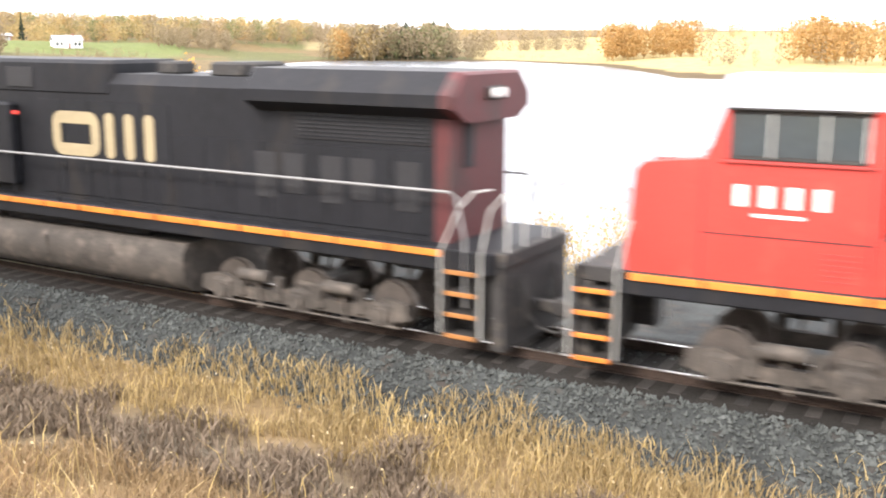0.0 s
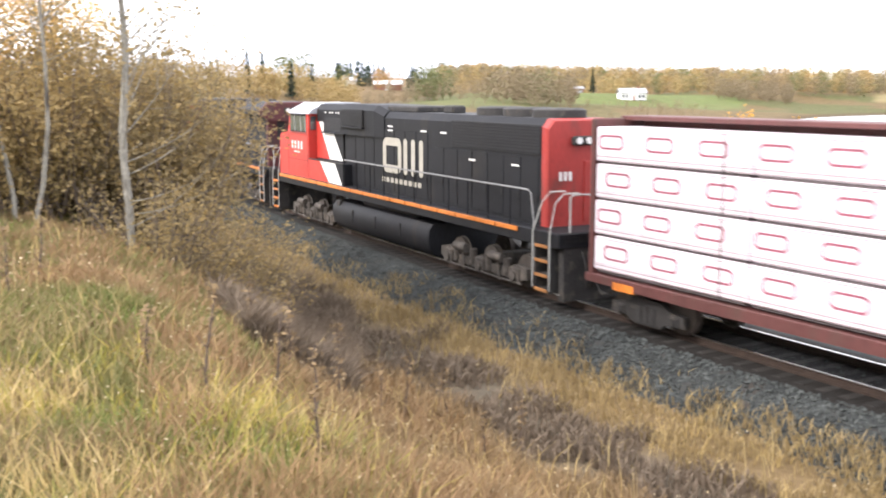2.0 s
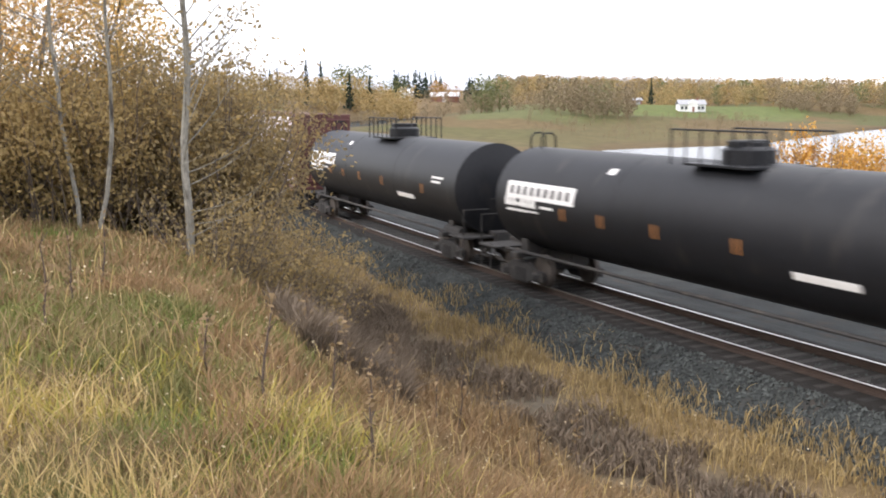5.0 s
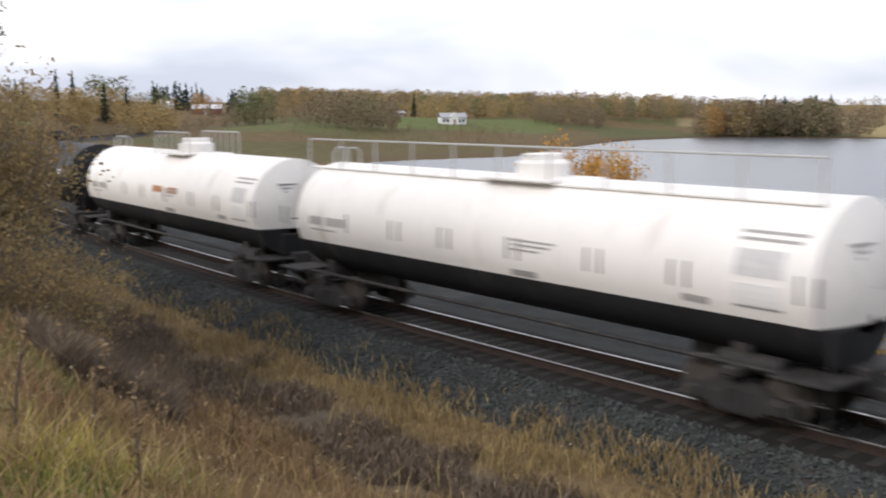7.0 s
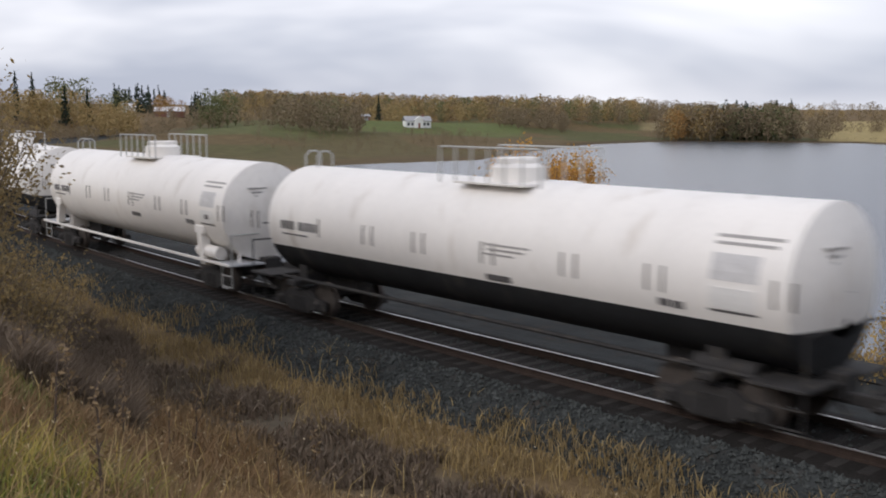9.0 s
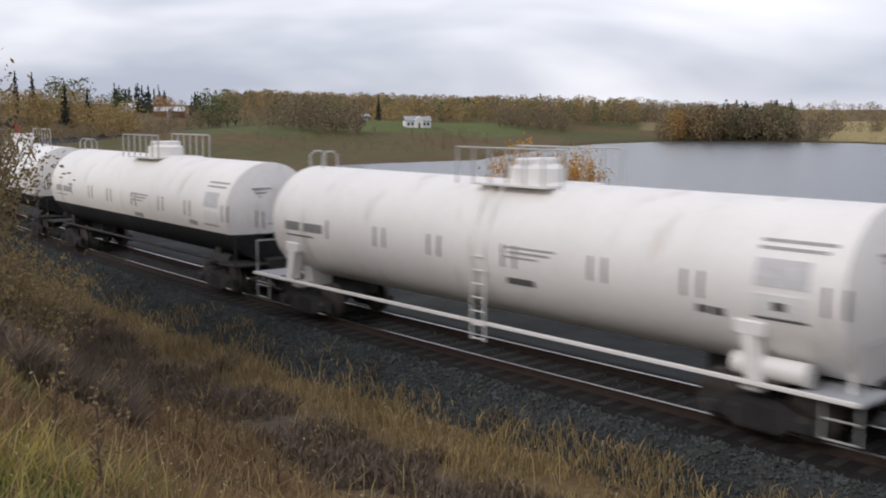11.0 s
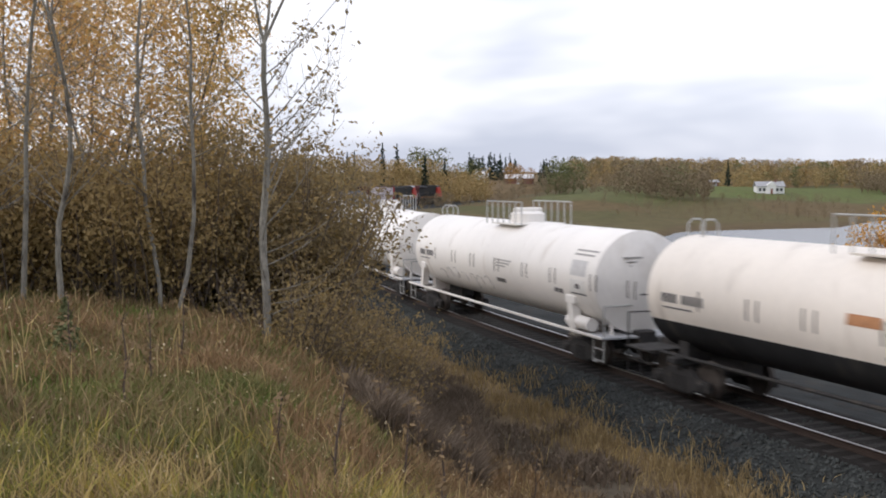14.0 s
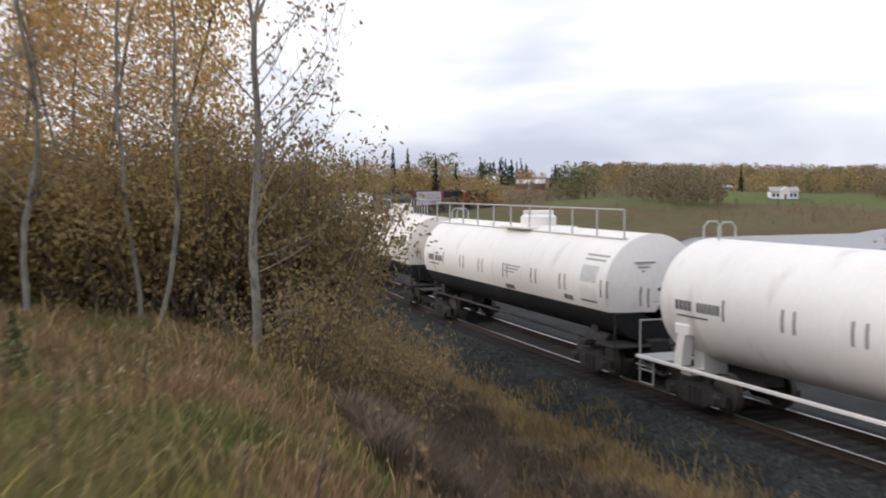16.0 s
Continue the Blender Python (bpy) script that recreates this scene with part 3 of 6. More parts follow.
def tank_ring(x, r, zc, t0, t1, n):
    return [(x, r * math.cos(t), zc + r * math.sin(t)) for t in np.linspace(t0, t1, n)]


def shell(half, r, zc, part_of="all", back=0.42, cut=-0.62, n=40, bulge=0.3):
    """A tank's skin between two angles, with domed heads."""
    s = Shape()
    head = [(bulge * (1 - q * q), q) for q in (1.0, 0.9, 0.78, 0.66, 0.54, 0.415, 0.28, 0.14, 0.03)]
    steps = [(-half - dx, r * q) for dx, q in reversed(head)]
    steps += [(x, r) for x in np.linspace(-half, half, 9)[1:-1]]
    steps += [(half + dx, r * q) for dx, q in head]
    steps = [(x - back, q) for x, q in steps]
    if part_of == "all":
        return s.loft([tank_ring(x, rr, zc, 0, 2 * math.pi, n + 1)[:n] for x, rr in steps])
    if part_of == "lower":
        steps = [(x, rr) for x, rr in steps if rr > -cut + 0.01]
    rings = []
    for x, rr in steps:
        a = math.asin(max(-1.0, cut / rr))
        rings.append(tank_ring(x, rr, zc, a, math.pi - a, n + 1) if part_of == "upper" else tank_ring(x, rr, zc, math.pi - a, 2 * math.pi + a, n + 1))
    m = n + 1
    return s.add([p for rg in rings for p in rg], [(j * m + i, j * m + i + 1, (j + 1) * m + i + 1, (j + 1) * m + i) for j in range(len(rings) - 1) for i in range(n)])


def patch(s, x0, x1, z0, z1, r, zc, proud=0.006, n=4):
    """A thin painted patch that follows the tank's curve on its near side."""
    t0, t1 = math.asin((z0 - zc) / r), math.asin((z1 - zc) / r)
    pts = []
    for rr in (r - 0.003, r + proud):
        for t in np.linspace(t0, t1, n):
            pts += [(x0, rr * math.cos(t), zc + rr * math.sin(t)), (x1, rr * math.cos(t), zc + rr * math.sin(t))]
    f = []
    for k in (0, 2 * n):
        f += [(k + 2 * i, k + 2 * i + 1, k + 2 * i + 3, k + 2 * i + 2) for i in range(n - 1)]
    f += [(2 * i, 2 * i + 2, 2 * n + 2 * i + 2, 2 * n + 2 * i) for i in range(n - 1)] + [(2 * i + 1, 2 * n + 2 * i + 1, 2 * n + 2 * i + 3, 2 * i + 3) for i in range(n - 1)]
    f += [(0, 2 * n, 2 * n + 1, 1), (2 * n - 2, 2 * n - 1, 4 * n - 1, 4 * n - 2)]
    s.add(pts, f)


def railing(name, label, mat, car, x0, x1, y, z0, z1, posts, r=0.025):
    """A top rail with its posts under it."""
    top = part(name, Shape().tube([(x0, y, z1), (x1, y, z1)], r, 6), mat, car, label)
    for x in np.linspace(x0, x1, posts):
        part("post", Shape().tube([(x, y, z0), (x, y, z1 - r * 0.5)], r, 5), mat, top)


def tank_car(label, front, rear, skin, lower=None, walkway="short", sill=False, ladder=False, scrawl=False, marks="black", patches=False, box=False):
    car, length = begin("tank_car", label, "tank car", front, rear)
    r, zc = 1.51, 2.68
    half = length / 2 - 1.45
    body = length / 2 - (1.33 if skin != "tank_black" else 1.4)
    if lower:
        part("tank_shell", shell(body, r, zc, "upper", n=36), skin, car, "white-painted upper tank", True)
        part("lower_shell", shell(body, r, zc, "lower", n=20), lower, car, "black-coated lower tank", True)
    else:
        part("tank_shell", shell(body, r, zc, n=44), skin, car, "", True)
    # welded seams where the heads join
    for x in (-body - 0.36, body - 0.48, -body / 3 - 0.42, body / 3 - 0.42):
        sm = Shape()
        lo = 0.0 if not lower else math.asin(-0.6 / r)
        hi = 2 * math.pi * 39 / 40 if not lower else math.pi - lo
        sm.loft([tank_ring(x + dx, r + dr, zc, lo, hi, 40) for dx, dr in ((-0.035, -0.01), (-0.02, 0.006), (0.02, 0.006), (0.035, -0.01))])
        part("girth_seam", sm, skin, car)
    if skin != "tank_black":
        for way in (1, -1):
            hd = Shape()
            for z, w in ((3.4, 0.6), (3.27, 0.4), (3.16, 0.22)):
                hd.box(way * (body + 0.2) - 0.46, way * (body + 0.2) - 0.38, 0.4 - w / 2, 0.4 + w / 2, z, z + 0.045, 0.0)
            part("head_mark", hd, "grey_stencil", car, "stencilled data on the tank's head as plain bars")
    # stub sills, bolsters, couplers
    gear = "dark_gear" if not sill else skin
    for way in (1, -1):
        e = way * length / 2
        st = Shape().box(min(e - way * 0.5, e - way * 4.2), max(e - way * 0.5, e - way * 4.2), -0.28, 0.28, 0.82, 1.3, 0.03)
        part("stub_sill", st, "dark_gear", car)
        bx = e - way * 2.6
        bl = Shape()
        bl.prism([(bx - 0.22, 0.98), (bx + 0.22, 0.98), (bx + 0.16, 1.9), (bx - 0.16, 1.9)], -0.95, 0.95)
        bl.box(bx - 0.2, bx + 0.2, -1.35, 1.35, 0.95, 1.12, 0.03)
        part("bolster", bl, gear, car, "", False)
        part("coupler", coupler_shape(e, way), "dark_gear", car, "black knuckle coupler")
        bogie(car, bx, (-0.89, 0.89), "freight_side_frame", freight_frame, 1.02, "dark_gear")
        # end platform, ladder and grab rails
        pl = Shape().box(min(e - way * 0.55, e - way * 1.7), max(e - way * 0.55, e - way * 1.7), -1.42, 1.42, 1.10, 1.16, 0.01)
        part("end_platform", pl, "grey_roof" if sill else "dark_gear", car)
        g = Shape()
        for y in (1.36, -1.36):
            for dx in (0.62, 1.25):
                g.tube([(e - way * dx, y, 0.45), (e - way * dx, y, 2.05 if dx < 1 else 1.2)], 0.022, 5)
            for z in (0.46, 0.8):
                g.tube([(e - way * 0.62, y, z), (e - way * 1.25, y, z)], 0.02, 5)
            g.tube([(e - way * 0.62, y, 2.05), (e - way * 0.7, y * 0.3, 2.05)], 0.022, 5)
        g.tube([(e - way * 0.95, 1.2, 2.55), (e - way * 0.95, -1.2, 2.55)], 0.022, 5)
        part("grab_rail", g, "rail_paint" if sill else "dark_gear", car, "thin end grab rails")
    if sill:
        for y in (1.49, -1.49):
            sl = Shape().box(-length / 2 + 0.6, length / 2 - 0.6, min(y, y - 0.07 * np.sign(y)), max(y, y - 0.07 * np.sign(y)), 1.10, 1.18, 0.01)
            part("side_sill", sl, skin, car, "white running-board edge")
        for way in (1, -1):
            bx = way * (length / 2 - 2.6)
            sd = Shape().prism([(bx + way * 0.15 - 0.16, 1.19), (bx + way * 0.15 + 0.16, 1.19), (bx + 0.15, 1.95), (bx - 0.15, 1.95)], 1.2, 1.47)
            sd.box(bx - 0.3, bx + 0.3, 1.25, 1.47, 1.93, 2.2, 0.03)
            part("saddle", sd, skin, car, "white tank saddle")
        rs = Shape().tube([(-half + 0.1, 1.24, 1.40), (-half + 1.5, 1.24, 1.40)], 0.2, 16)
        part("air_reservoir", rs, skin, car, "white air reservoir", True)
        bw = Shape().tube([(-length / 2 + 1.0, 0.9, 1.16), (-length / 2 + 1.0, 0.9, 2.1)], 0.05, 8)
        bw.disc((-length / 2 + 0.93, 0.9, 2.0), "x", 0.26, 0.03, 18)
        part("brake_wheel", bw, skin, car, "white hand-brake wheel and stand")
    else:
        pb = Shape().tube([(-half - 0.1, 1.05, 1.12), (half + 0.1, 1.05, 1.12)], 0.05, 6)
        part("brake_pipe", pb, "dark_gear", car)
        rs = Shape().tube([(-half + 0.3, 0.85, 1.15), (-half + 1.6, 0.85, 1.15)], 0.19, 14)
        part("air_reservoir", rs, "dark_gear", car, "", True)
    # top fittings
    top = zc + r
    rp = "tank_black" if skin == "tank_black" else "rail_paint"
    dx0 = -0.7
    dome = Shape()
    dome.tube([(dx0, 0, top - 0.2), (dx0, 0, top + 0.28), (dx0, 0, top + 0.36)], [0.62, 0.62, 0.50], 22)
    dome.disc((dx0, 0, top + 0.40), "z", 0.36, 0.05, 18)
    dome.box(dx0 - 0.2, dx0 + 0.2, -0.5, 0.5, top + 0.3, top + 0.5, 0.03)
    part("manway_dome", dome, skin, car, "round manway dome", True)
    part("platform", Shape().box(dx0 - 1.1, dx0 + 1.1, -0.98, 0.98, top - 0.1, top - 0.04, 0.01), skin, car)
    for y in (0.95, -0.95):
        if walkway == "long":
            continue
        railing("platform_railing", "tubular platform railing", rp, car, dx0 - 1.6, dx0 + 1.6, y, top - 0.1, top + 0.72, 7)
    if walkway == "long":
        wk = Shape().box(-half - 0.2, half + 0.2, 0.35, 0.75, top - 0.16, top - 0.11, 0.01)
        part("walkway", wk, skin, car, "full-length roof walkway")
        railing("walkway_railing", "full-length tubular railing", rp, car, -half - 0.2, half + 0.2, 0.75, top - 0.14, top + 0.66, 11, 0.028)
    for x in (half - 0.3, half - 0.9) if walkway != "none" else ():
        hp = Shape().tube([(x, -0.25, top - 0.15), (x, -0.25, top + 0.3), (x, -0.12, top + 0.42), (x, 0.12, top + 0.42), (x, 0.25, top + 0.3), (x, 0.25, top - 0.15)], 0.03, 6)
        part("grab_hoop", hp, rp, car)
    if ladder:
        la = Shape()
        for dx in (-0.65, -0.25):
            la.tube([(dx, 1.53, 0.75), (dx, 1.55, 2.0), (dx, 1.56, 2.75), (dx, 1.27, 3.65), (dx, 0.95, top)], 0.022, 5)
        for z in np.arange(0.8, 2.9, 0.3):
            la.tube([(-0.65, 1.54, z), (-0.25, 1.54, z)], 0.016, 5)
        part("side_ladder", la, skin, car, "white side ladder")
    # painted marks on the near side: number and data as plain bars
    ink = {"black": "stencil", "white": "white_stencil", "grey": "grey_stencil"}[marks]
    a = Shape()
    for k in range(4):
        patch(a, half - 0.95 - 0.17 * k - 0.13, half - 0.95 - 0.17 * k, 2.55, 2.78, r, zc)
    for k in range(6):
        patch(a, half - 1.8 - 0.15 * k - 0.11, half - 1.8 - 0.15 * k, 2.55, 2.78, r, zc)
    patch(a, half - 2.2, half - 1.0, 2.40, 2.44, r, zc)
    part("reporting_mark", a, ink, car, "stencilled number as plain bars")
    if skin == "tank_black":
        w = Shape()
        patch(w, half - 4.6, half - 1.0, 2.78, 3.26, r, zc)
        part("name_panel", w, "white_stencil", car, "white lettering panel as a plain bar")
        w2 = Shape()
        for k in range(9):
            patch(w2, half - 1.2 - 0.37 * k - 0.22, half - 1.2 - 0.37 * k, 2.9, 3.14, r, zc, 0.012)
        part("name_strokes", w2, "stencil", car)
        for x, z, w, h in ((half - 1.1, 2.58, 1.5, 0.09), (half - 2.9, 2.58, 0.7, 0.07), (half - 1.1, 2.42, 1.7, 0.05), (-half + 5.2, 2.05, 1.7, 0.16), (-half + 1.6, 2.95, 1.0, 0.07), (-half + 1.6, 2.8, 0.8, 0.07), (half - 5.6, 3.7, 0.3, 0.14)):
            bar = Shape()
            patch(bar, x - w, x, z, z + h, r, zc)
            part("data_bar", bar, "white_stencil", car, "small white plain bar")
        for x in (half - 4.2, half - 6.0, 0.6, -2.2, -half + 2.4):
            for dx in (0, 0.2):
                o = Shape()
                patch(o, x + dx, x + dx + 0.06, 2.35, 2.68, r, zc)
                part("reflector_strip", o, "orange_dull", car, "small dull orange reflector strip")
    else:
        # reflector strips, data lines and panels along the flank
        for x0 in (0.91, 0.56, 0.34, 0.13, -0.12, -0.37, -0.595, -0.875):
            for dx in (0, 0.36) if x0 != 0.56 else (0.1,):
                g = Shape()
                patch(g, x0 * length / 2 - dx - 0.032, x0 * length / 2 - dx + 0.032, 2.45, 2.93, r, zc)
                part("reflector_strip", g, "strip_grey", car, "grey upright reflector strip")
        k = length / 18.65
        for x, w, z, h in ((-6.88, 1.3, 3.54, 0.05), (-6.88, 1.2, 3.42, 0.05), (-1.2, 1.35, 2.86, 0.045), (-1.3, 1.1, 2.76, 0.045), (-1.2, 0.9, 2.66, 0.04), (-1.2, 0.75, 2.1, 0.14), (-5.8, 0.25, 2.2, 0.14), (-6.1, 0.25, 2.19, 0.14), (-6.9, 0.95, 2.26, 0.04)):
            d = Shape()
            patch(d, (x - w) * k, x * k, z, z + h, r, zc)
            part("data_bar", d, "grey_stencil" if marks == "grey" or z > 2.6 else "stencil", car, "stencilled data as a plain bar")
        pn = Shape()
        patch(pn, -7.85 * k, -6.9 * k, 2.82, 3.28, r, zc)
        part("data_panel", pn, "panel_grey" if not box else "stencil", car, "square data panel")
        pw = Shape()
        patch(pw, -7.8 * k, -6.92 * k, 2.32, 2.7, r, zc, 0.012)
        part("placard_holder", pw, "white_paint", car, "white placard holder")
        if sill:
            pk = Shape()
            patch(pk, -7.5 * k, -7.25 * k, 2.44, 2.58, r, zc, 0.018)
            part("placard", pk, "stencil", car, "small dark placard")
    if scrawl:
        rng = random.Random(7)
        paint, n = ("blue_scrawl", 16) if ladder else ("grey_stencil", 7)
        for k in range(n):
            x0, z0 = (half - 1.6 - k * 0.72 if ladder else half - 3.4 - k * 0.85) + rng.uniform(-0.15, 0.15), rng.uniform(1.85, 2.1)
            w, h = rng.uniform(0.22, 0.36), rng.uniform(0.18, 0.3)
            a0, a1 = rng.uniform(0.2, 1.2), rng.uniform(3.6, 5.6)
            pts = []
            for a in np.linspace(a0, a1, 12):
                z = z0 + h * math.sin(a)
                c = math.sqrt(r * r - (z - zc) ** 2)
                pts.append((x0 + w * math.cos(a) + 0.15 * (z - z0), c, z))
            part("spray_paint", Shape().tube(pts, 0.03 if ladder else 0.016, 5), paint, car, "spray-painted loop on the flank")
    if patches:
        for x in (0.9, -0.5):
            ru = Shape()
            patch(ru, x - 1.9, x - 1.0, 2.75, 2.98, r, zc)
            part("rust_patch", ru, "rust_patch", car, "brown rust patches")
    return car


def rounded_ring(s, x0, x1, z0, z1, w, rad, y0, y1):
    """A flat rounded outline of band width w on an upright wall."""
    def outline(ins):
        r, pts = max(rad - ins, 0.03), []
        for cx, cz, a0 in ((x1 - rad, z1 - rad, 0), (x0 + rad, z1 - rad, 90), (x0 + rad, z0 + rad, 180), (x1 - rad, z0 + rad, 270)):
            pts += [(cx + r * math.cos(radians(a0 + k * 22.5)), cz + r * math.sin(radians(a0 + k * 22.5))) for k in range(5)]
        return pts
    o, i = outline(0.0), outline(w)
    n = len(o)
    v = [(x, y, z) for y in (y0, y1) for ring in (o, i) for x, z in ring]
    f = []
    for k in range(n):
        j = (k + 1) % n
        f += [(k, j, n + j, n + k), (2 * n + k, 3 * n + k, 3 * n + j, 2 * n + j), (k, 2 * n + k, 2 * n + j, j), (n + k, n + j, 3 * n + j, 3 * n + k)]
    return s.add(v, f)


def emblem(car, x, y, z0, z1, paint):
    """The painted emblem: a rounded ring and three plain bars with rounded ends."""
    h = z1 - z0
    part("emblem_ring", rounded_ring(Shape(), x - 1.52, x, z0, z1, 0.27, 0.3, y, y + 0.008), paint, car, "cream rounded ring of the painted emblem")
    for x0, x1, sl in ((x - 1.98, x - 1.70, 0.0), (x - 2.58, x - 2.30, 0.0), (x - 3.18, x - 2.90, 0.0)):
        c = 0.08
        bar = Shape().prism([(x0 + c - sl, z1), (x1 - c - sl, z1), (x1 - sl, z1 - c), (x1 + sl, z0 + c), (x1 - c + sl, z0), (x0 + c + sl, z0), (x0 + sl, z0 + c), (x0 - sl, z1 - c)], y, y + 0.008)
        part("emblem_bar", bar, paint, car, "cream bar of the painted emblem")


def side_steps(car, x, way):
    """Step wells on both sides at one end, with orange treads and bent handrails."""
    for sd in (1, -1):
        ya, yb = (1.0, 1.5) if sd > 0 else (-1.5, -1.0)
        sw = Shape()
        for k in range(4):
            sw.box(x - 0.3, x + 0.3, ya, yb, 0.45 + 0.38 * k, 0.49 + 0.38 * k, 0.01)
        for dx in (-0.34, 0.30):
            sw.box(x + dx, x + dx + 0.04, ya, yb, 0.4, 2.0, 0.01)
        sw.box(x - 0.3, x + 0.3, min(sd * 0.98, sd * 1.02), max(sd * 0.98, sd * 1.02), 0.45, 1.98, 0.01)
        well = part("step_well", sw, "dark_gear", car, "grimy step well")
        for k in range(4):
            part("step_edge", Shape().box(x - 0.3, x + 0.3, min(sd * 1.5, sd * 1.53), max(sd * 1.5, sd * 1.53), 0.43 + 0.38 * k, 0.51 + 0.38 * k, 0.006), "orange_paint" if x > 0 else "orange_dull", well, "worn orange step edge")
        for dx in (-0.4, 0.4):
            gr = Shape().tube([(x + dx, sd * 1.52, 0.5), (x + dx, sd * 1.52, 1.95), (x + dx * 0.75 + way * 0.25, sd * 1.46, 2.75), (x + dx * 0.75 + way * 0.45, sd * 1.34, 3.0), (x + dx * 0.75 + way * 0.62, sd * 1.0, 3.02)], 0.019, 6)
            part("step_handrail", gr, "rail_paint", car, "bent pale step handrail")


def end_gear(car, x, way):
    """Deck plate, railing, pilot and coupler at one end; x: the outer face of the pilot."""
    part("end_plate", Shape().box(min(x, x - way * 0.9), max(x, x - way * 0.9), -1.3, 1.3, 1.72, 1.98, 0.02), "dark_gear", car)
    xr = x - way * 0.06
    for y in (-0.78, 0.78):
        hoop = [(xr, y - 0.32, 1.98), (xr, y - 0.32, 2.88), (xr, y - 0.25, 2.95), (xr, y + 0.25, 2.95), (xr, y + 0.32, 2.88), (xr, y + 0.32, 1.98)]
        part("end_railing", Shape().tube(hoop, 0.024, 6), "rail_paint", car, "pale bent end railing")
    pp = Shape().prism([(x - way * 0.25, 0.25), (x, 0.25), (x - way * 0.05, 1.72), (x - way * 0.25, 1.72)], -1.3, 1.3)
    part("pilot_plate", pp, "dark_gear", car, "grimy pilot plate")
    for y in (-0.75, -0.6, 0.6, 0.75):
        part("brake_hose", Shape().tube([(x + way * 0.02, y, 1.5), (x + way * 0.12, y * 0.95, 1.1), (x + way * 0.1, y * 0.9, 0.7), (x + way * 0.02, y * 0.85, 0.55)], 0.03, 6), "dark_gear", car)
    part("coupler", coupler_shape(x + way * 0.5, way), "dark_gear", car, "black knuckle coupler")


def walkway_rail(car, x0, x1, deck):
    """A long handrail with its stanchions on each side, bent down at the x0 end."""
    for y in (1.46, -1.46):
        hr = Shape().tube([(x0 - 0.12, y, 1.0), (x0 - 0.1, y, deck + 0.2), (x0 + 0.06, y, deck + 0.92), (x0 + 0.2, y, deck + 0.99), (x1, y, deck + 0.99)], 0.026, 6)
        rail = part("handrail", hr, "grey_rail", car, "pale grey walkway handrail")
        for x in np.linspace(x0 + 1.1, x1, 11):
            part("stanchion", Shape().tube([(x, y, deck - 0.15), (x, y, deck + 0.98)], 0.02, 5), "black_paint", rail)


def sill_stripe(car, x0, x1):
    for y in (1.5, -1.53):
        st = Shape()
        xs = np.linspace(x0, x1, 18)
        for k in range(17):
            st.box(xs[k] + 0.03, xs[k + 1] - 0.03, y, y + 0.03, 1.86, 1.975, 0.004)
        part("sill_stripe", st, "orange_paint", car, "orange reflective sill stripe")


def fuel_tank(car, x0, x1, mat):
    ring = [(-1.48, 0.9), (-1.42, 0.58), (-1.2, 0.36), (-0.8, 0.27), (0.8, 0.27), (1.2, 0.36), (1.42, 0.58), (1.48, 0.9), (1.46, 1.2), (1.30, 1.38), (-1.30, 1.38), (-1.46, 1.2)]
    tank = part("fuel_tank", Shape().loft([[(x, y * w, z) for y, z in ring] for x, w in ((x0, 0.97), (x0 + 0.06, 1), (x1 - 0.06, 1), (x1, 0.97))]), mat, car, "long fuel tank with a rounded belly", True)
    for x in np.linspace(x0, x1, 5)[1:-1]:
        part("tank_strap", Shape().box(x - 0.04, x + 0.04, 1.45, 1.495, 0.75, 1.2, 0.01), mat, tank)
    for y in (1.12, -1.12):
        part("air_reservoir", Shape().tube([(x0 + 1.2, y, 1.56), (x0 + 1.3, y, 1.56), (x1 - 2.6, y, 1.56), (x1 - 2.5, y, 1.56)], [0.1, 0.17, 0.17, 0.1], 12), "black_paint", car, "black air reservoir above the fuel tank", True)
    part("filler", Shape().box(x1 - 0.7, x1 - 0.4, 1.30, 1.46, 1.2, 1.42, 0.03), "dark_gear", tank)


def hood_section(hw, deck, top, ends):
    """A hood with chamfered roof edges; ends: (x, width factor, lowering) of its rings."""
    prof = [(-hw, deck), (-hw, top - 0.22), (-hw + 0.18, top), (hw - 0.18, top), (hw, top - 0.22), (hw, deck)]
    return Shape().loft([[(x, y * w, z if z < 3 else z - dz) for y, z in prof] for x, w, dz in ends])


def hood_doors(car, x0, x1, n, y, z0, z1):
    xs = np.linspace(x0, x1, n + 1)
    for k in range(n):
        door = part("hood_door", Shape().box(xs[k] + 0.025, xs[k + 1] - 0.025, y, y + 0.018, z0, z1, 0.01), "black_paint", car)
        part("latch", Shape().box(xs[k] + 0.08, xs[k] + 0.12, y + 0.016, y + 0.04, z0 + 0.55, z0 + 0.7, 0.008), "dark_gear", door)


def louvres(car, name, label, x0, x1, y, z0, z1, n, mat="grille"):
    """A dark panel with its slats."""
    g = part(name, Shape().box(x0, x1, y, y + 0.03, z0, z1, 0.01), mat, car, label)
    sl = Shape()
    for z in np.linspace(z0 + 0.05, z1 - 0.08, n):
        sl.box(x0 + 0.04, x1 - 0.04, y + 0.02, y + 0.05, z, z + 0.025, 0.0)
    part("slats", sl, "black_paint", g)


